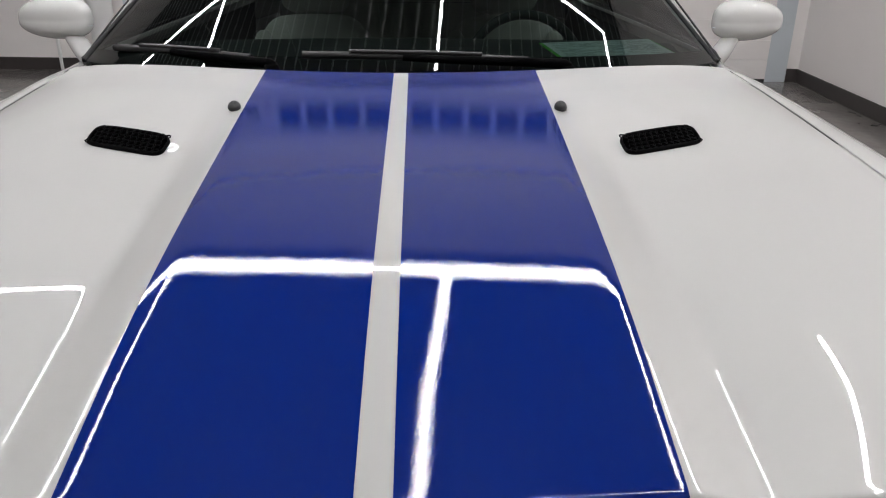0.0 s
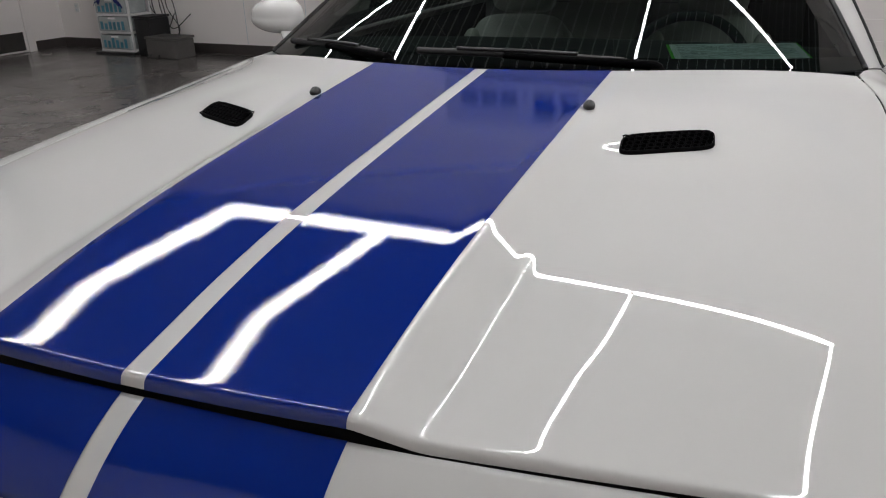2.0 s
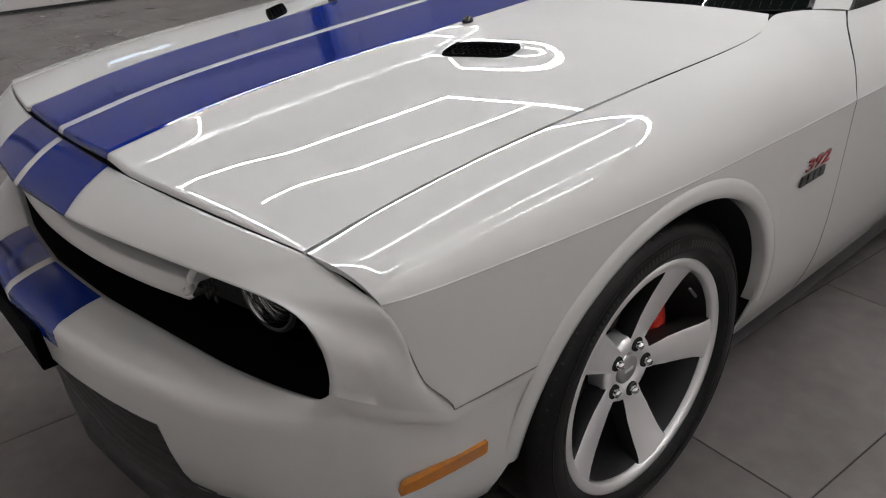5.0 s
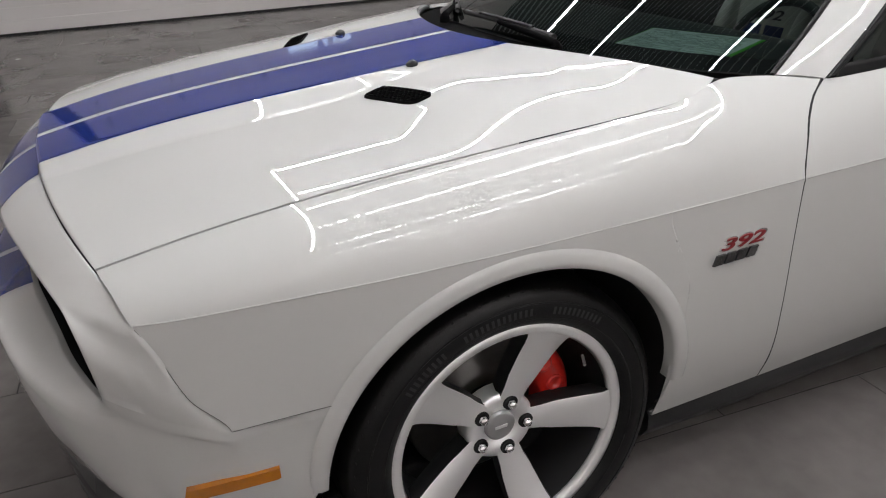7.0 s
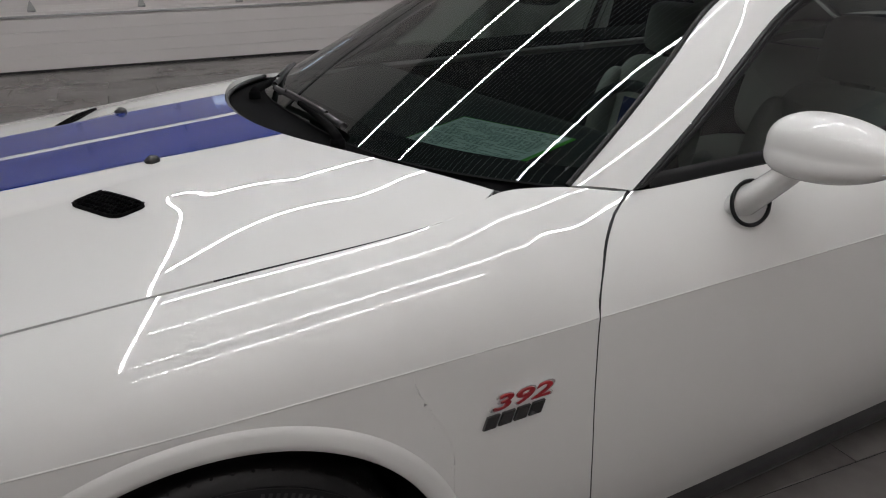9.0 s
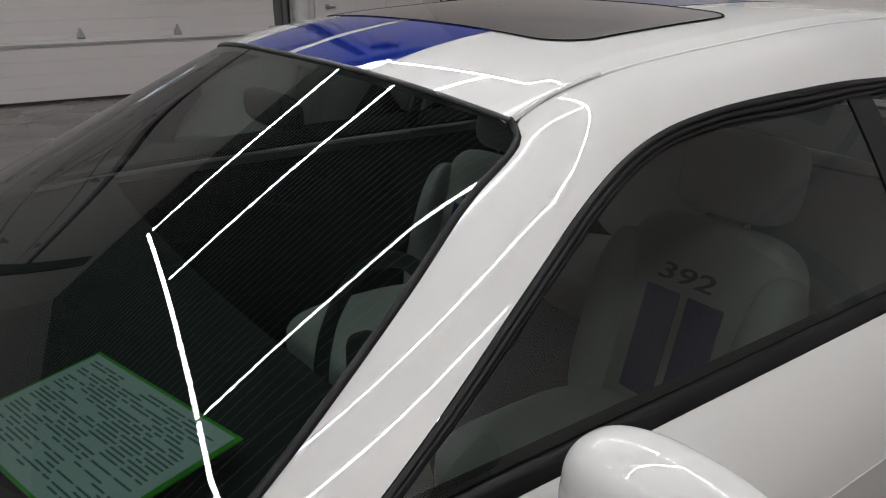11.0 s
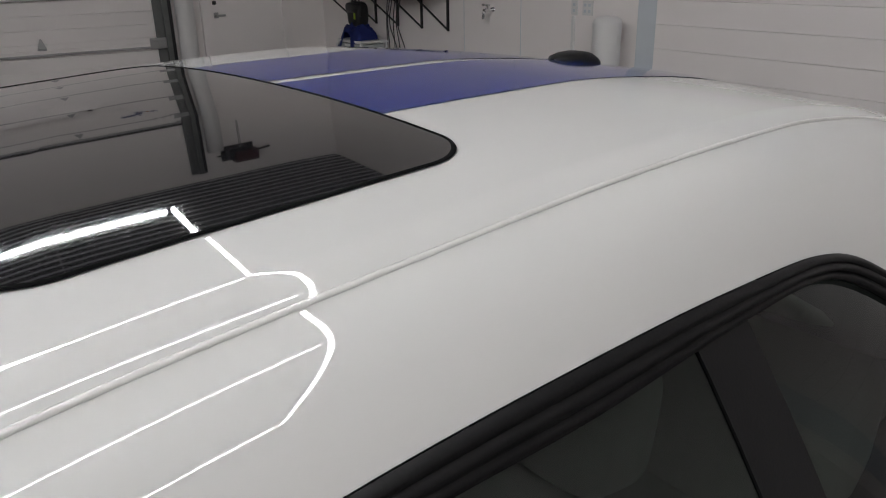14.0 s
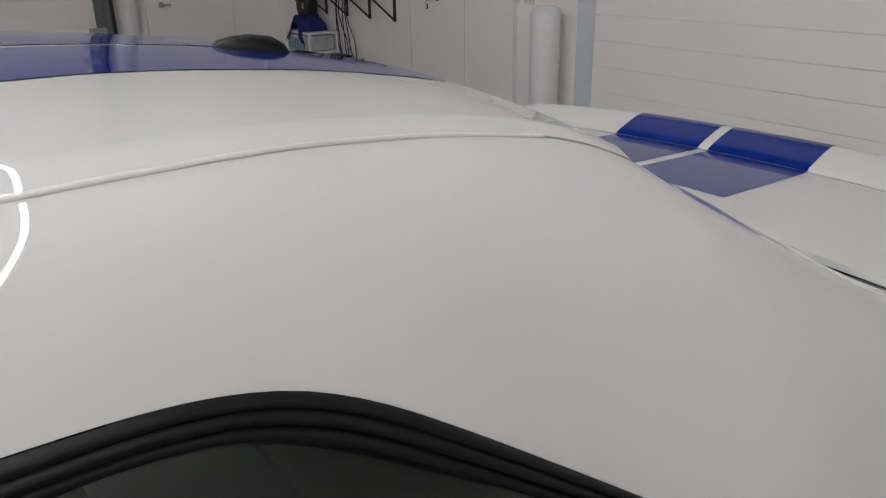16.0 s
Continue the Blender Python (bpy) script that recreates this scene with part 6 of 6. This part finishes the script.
def add_drawers():
    d = empty("drawer_tower", "white plastic tower with three clear drawers of bottles", "drawers", ROOM)
    u0, u1, v0, v1 = DU, DU + 0.60, 6.93, 7.31
    for u in (u0, u1 - 0.03):
        for v in (v0 + 0.005, v1 - 0.03):
            part("post", box_bm(bmesh.new(), u, u + 0.03, v, v + 0.025, 0.03, 0.72, 0.006), M_WHITEPL, d)
    for k, z in enumerate((0.03, 0.26, 0.48, 0.70)):
        part("shelf_frame", box_bm(bmesh.new(), u0 - 0.008, u1 + 0.008, v0, v1, z, z + 0.03, 0.008), M_WHITEPL, d)
    for z in (0.063, 0.293, 0.513):
        dr = part("drawer", box_bm(bmesh.new(), u0 + 0.035, u1 - 0.035, v0 - 0.012, v1 - 0.04, z, z + 0.18, 0.012), M_CLEARPL, d, "clear plastic drawer")
        rng = random.Random(int(z * 1000))
        for k in range(6):
            uu = u0 + 0.10 + k * 0.075
            part("bottle", box_bm(bmesh.new(), uu - 0.022, uu + 0.022, v0 - 0.0165, v0 - 0.0125, z + 0.02, z + rng.uniform(0.09, 0.15), 0.001), M_BOTTLE, dr, "teal bottle behind clear plastic")
        part("pull", box_bm(bmesh.new(), u0 + 0.24, u1 - 0.24, v0 - 0.03, v0 - 0.014, z + 0.15, z + 0.172, 0.004), M_WHITEPL, dr)
    part("foot_tray", box_bm(bmesh.new(), u0 - 0.06, u1 + 0.05, v0 - 0.06, v1, 0.0, 0.03, 0.006), M_RUBBER, d, "black tray underneath")
    # cloth lying over the top
    xs, ys = np.meshgrid(np.linspace(0, 1, 46), np.linspace(0, 1, 34))
    noise.seed_set(7)
    hz = np.array([[noise.noise(Vector((a * 5, b * 4, 0.3))) + 0.5 * noise.noise(Vector((a * 12, b * 10, 1.7))) for a in xs[0]] for b in ys[:, 0]])
    fall = np.clip(0.25 - ys, 0, 1) / 0.25
    edge = np.minimum(np.minimum(xs, 1 - xs) / 0.18, np.minimum(1 - ys, 1) / 0.15).clip(0, 1)
    z = 0.735 + 0.15 * edge ** 0.6 + 0.07 * hz * edge - 0.22 * fall * (0.6 + 0.4 * np.sin(xs * 9))
    g = np.stack([u0 + 0.02 + xs * 0.50, v0 - 0.025 + ys * 0.33 + 0.02 * hz, np.maximum(z, 0.45)], -1)
    c = grid_mesh("cloth", g, M_CLOTH, None, "", 0.006, (0, 0, 1))
    c.matrix_basis = ROOM
    tagged(c, "crumpled royal blue cloth on the drawers", "cloth")
    bag = empty("tool_bag", "small black tool bag with a yellow tag", "bag", ROOM)
    rounded("bag", u0 + 0.20, v0 + 0.20, 1.02, 0.14, 0.10, 0.15, M_RUBBER, bag)
    rounded("flap", u0 + 0.20, v0 + 0.14, 1.10, 0.13, 0.06, 0.06, M_BLACK, bag)
    tube_mesh("strap", spline3([(u0 + 0.08, v0 + 0.18, 1.14), (u0 + 0.2, v0 + 0.16, 1.24), (u0 + 0.33, v0 + 0.18, 1.13), (u0 + 0.36, v0 + 0.15, 1.0)], 20), 0.009, M_BLACK, bag)
    part("tag", box_bm(bmesh.new(), u0 + 0.30, u0 + 0.34, v0 + 0.085, v0 + 0.09, 0.97, 1.04, 0.001), material("lime_tag", (0.35, 0.5, 0.02), 0.6), bag, "lime tag")
    tw = empty("black_bin", "black plastic bin beside the drawers", "bin", ROOM)
    part("body", box_bm(bmesh.new(), DU + 0.66, DU + 0.92, 6.93, 7.28, 0.0, 0.46, 0.02), M_BLACK, tw)
    part("rim", box_bm(bmesh.new(), DU + 0.65, DU + 0.93, 6.92, 7.29, 0.46, 0.485, 0.008), M_RUBBER, tw)
    bx = empty("storage_box", "dark grey lidded storage box on the floor", "box", ROOM)
    part("body", box_bm(bmesh.new(), DU + 0.97, DU + 1.47, 6.78, 7.10, 0.0, 0.23, 0.02), M_GREYBOX, bx)
    part("lid", box_bm(bmesh.new(), DU + 0.96, DU + 1.48, 6.77, 7.11, 0.23, 0.262, 0.01), M_GREYBOX, bx, "ribbed grey lid")
    rng = random.Random(9)
    for k in range(6):
        a = DU + 0.64 + k * 0.06
        pts = [(a, BACK - 0.05, 1.27), (a + rng.uniform(-0.06, 0.06), BACK - 0.06 - rng.uniform(0, 0.05), 0.95), (a + rng.uniform(-0.08, 0.12), BACK - 0.05, 0.6),
               (a + rng.uniform(0.0, 0.25), BACK - 0.06, 0.3), (a + rng.uniform(0.1, 0.6), 7.2 if k % 2 else 6.7, 0.5 if k % 2 and a < DU + 0.9 else 0.012)]
        t = tube_mesh("power_cable", spline3(pts, 30), 0.006, M_RUBBER, None)
        t.matrix_basis = ROOM
        tagged(t, "black cable hanging down the wall", "cable", "hanging cables")


add_bollard()
add_outlets()
add_tap()
add_shelf()
add_drawers()


# ---- floor: large porcelain tiles on a grout bed ----
TILE_U, TILE_V, JOINT = 0.50, 1.00, 0.0045


def add_floor():
    fl = part("floor", box_bm(bmesh.new(), LEFT - 0.2, RIGHT + 0.2, FRONT - 0.2, BACK + 0.2, -0.2, -0.0025), M_GROUT)
    fl.matrix_basis = ROOM
    tagged(fl, "grey porcelain tile floor with thin dark joints", "floor", kind="structure")
    me = bpy.data.meshes.new("tile")
    bm = box_bm(bmesh.new(), -TILE_U / 2 + JOINT / 2, TILE_U / 2 - JOINT / 2, -TILE_V / 2 + JOINT / 2, TILE_V / 2 - JOINT / 2, -0.01, 0.0, 0.0012)
    bm.to_mesh(me)
    bm.free()
    me.materials.append(M_TILE)
    i = 0
    u = 0.06 + TILE_U / 2 - TILE_U * math.ceil((0.06 - LEFT) / TILE_U)
    far, k0 = [], 0
    while u - TILE_U / 2 < RIGHT:
        v = 1.82 + TILE_V / 2 - 8.0 + (0.0 if i % 2 else -0.5)
        while v - TILE_V / 2 < BACK:
            if v + TILE_V / 2 > FRONT:
                if u > -8.0 and v > -4.2:
                    o = new("tile", me)
                    o.parent = fl
                    o.location = (u, v, 0)
                else:
                    far.append((u, v))
            v += TILE_V
        u += TILE_U
        i += 1
    vs, fs = [], []
    a, b = TILE_U / 2 - JOINT / 2, TILE_V / 2 - JOINT / 2
    for u, v in far:
        k0 = len(vs)
        vs += [(u - a, v - b, 0), (u + a, v - b, 0), (u + a, v + b, 0), (u - a, v + b, 0)]
        fs.append((k0, k0 + 1, k0 + 2, k0 + 3))
    tagged(mesh_object("far_tiles", vs, fs, M_TILE, fl, "", False), kind="stuff")


add_floor()
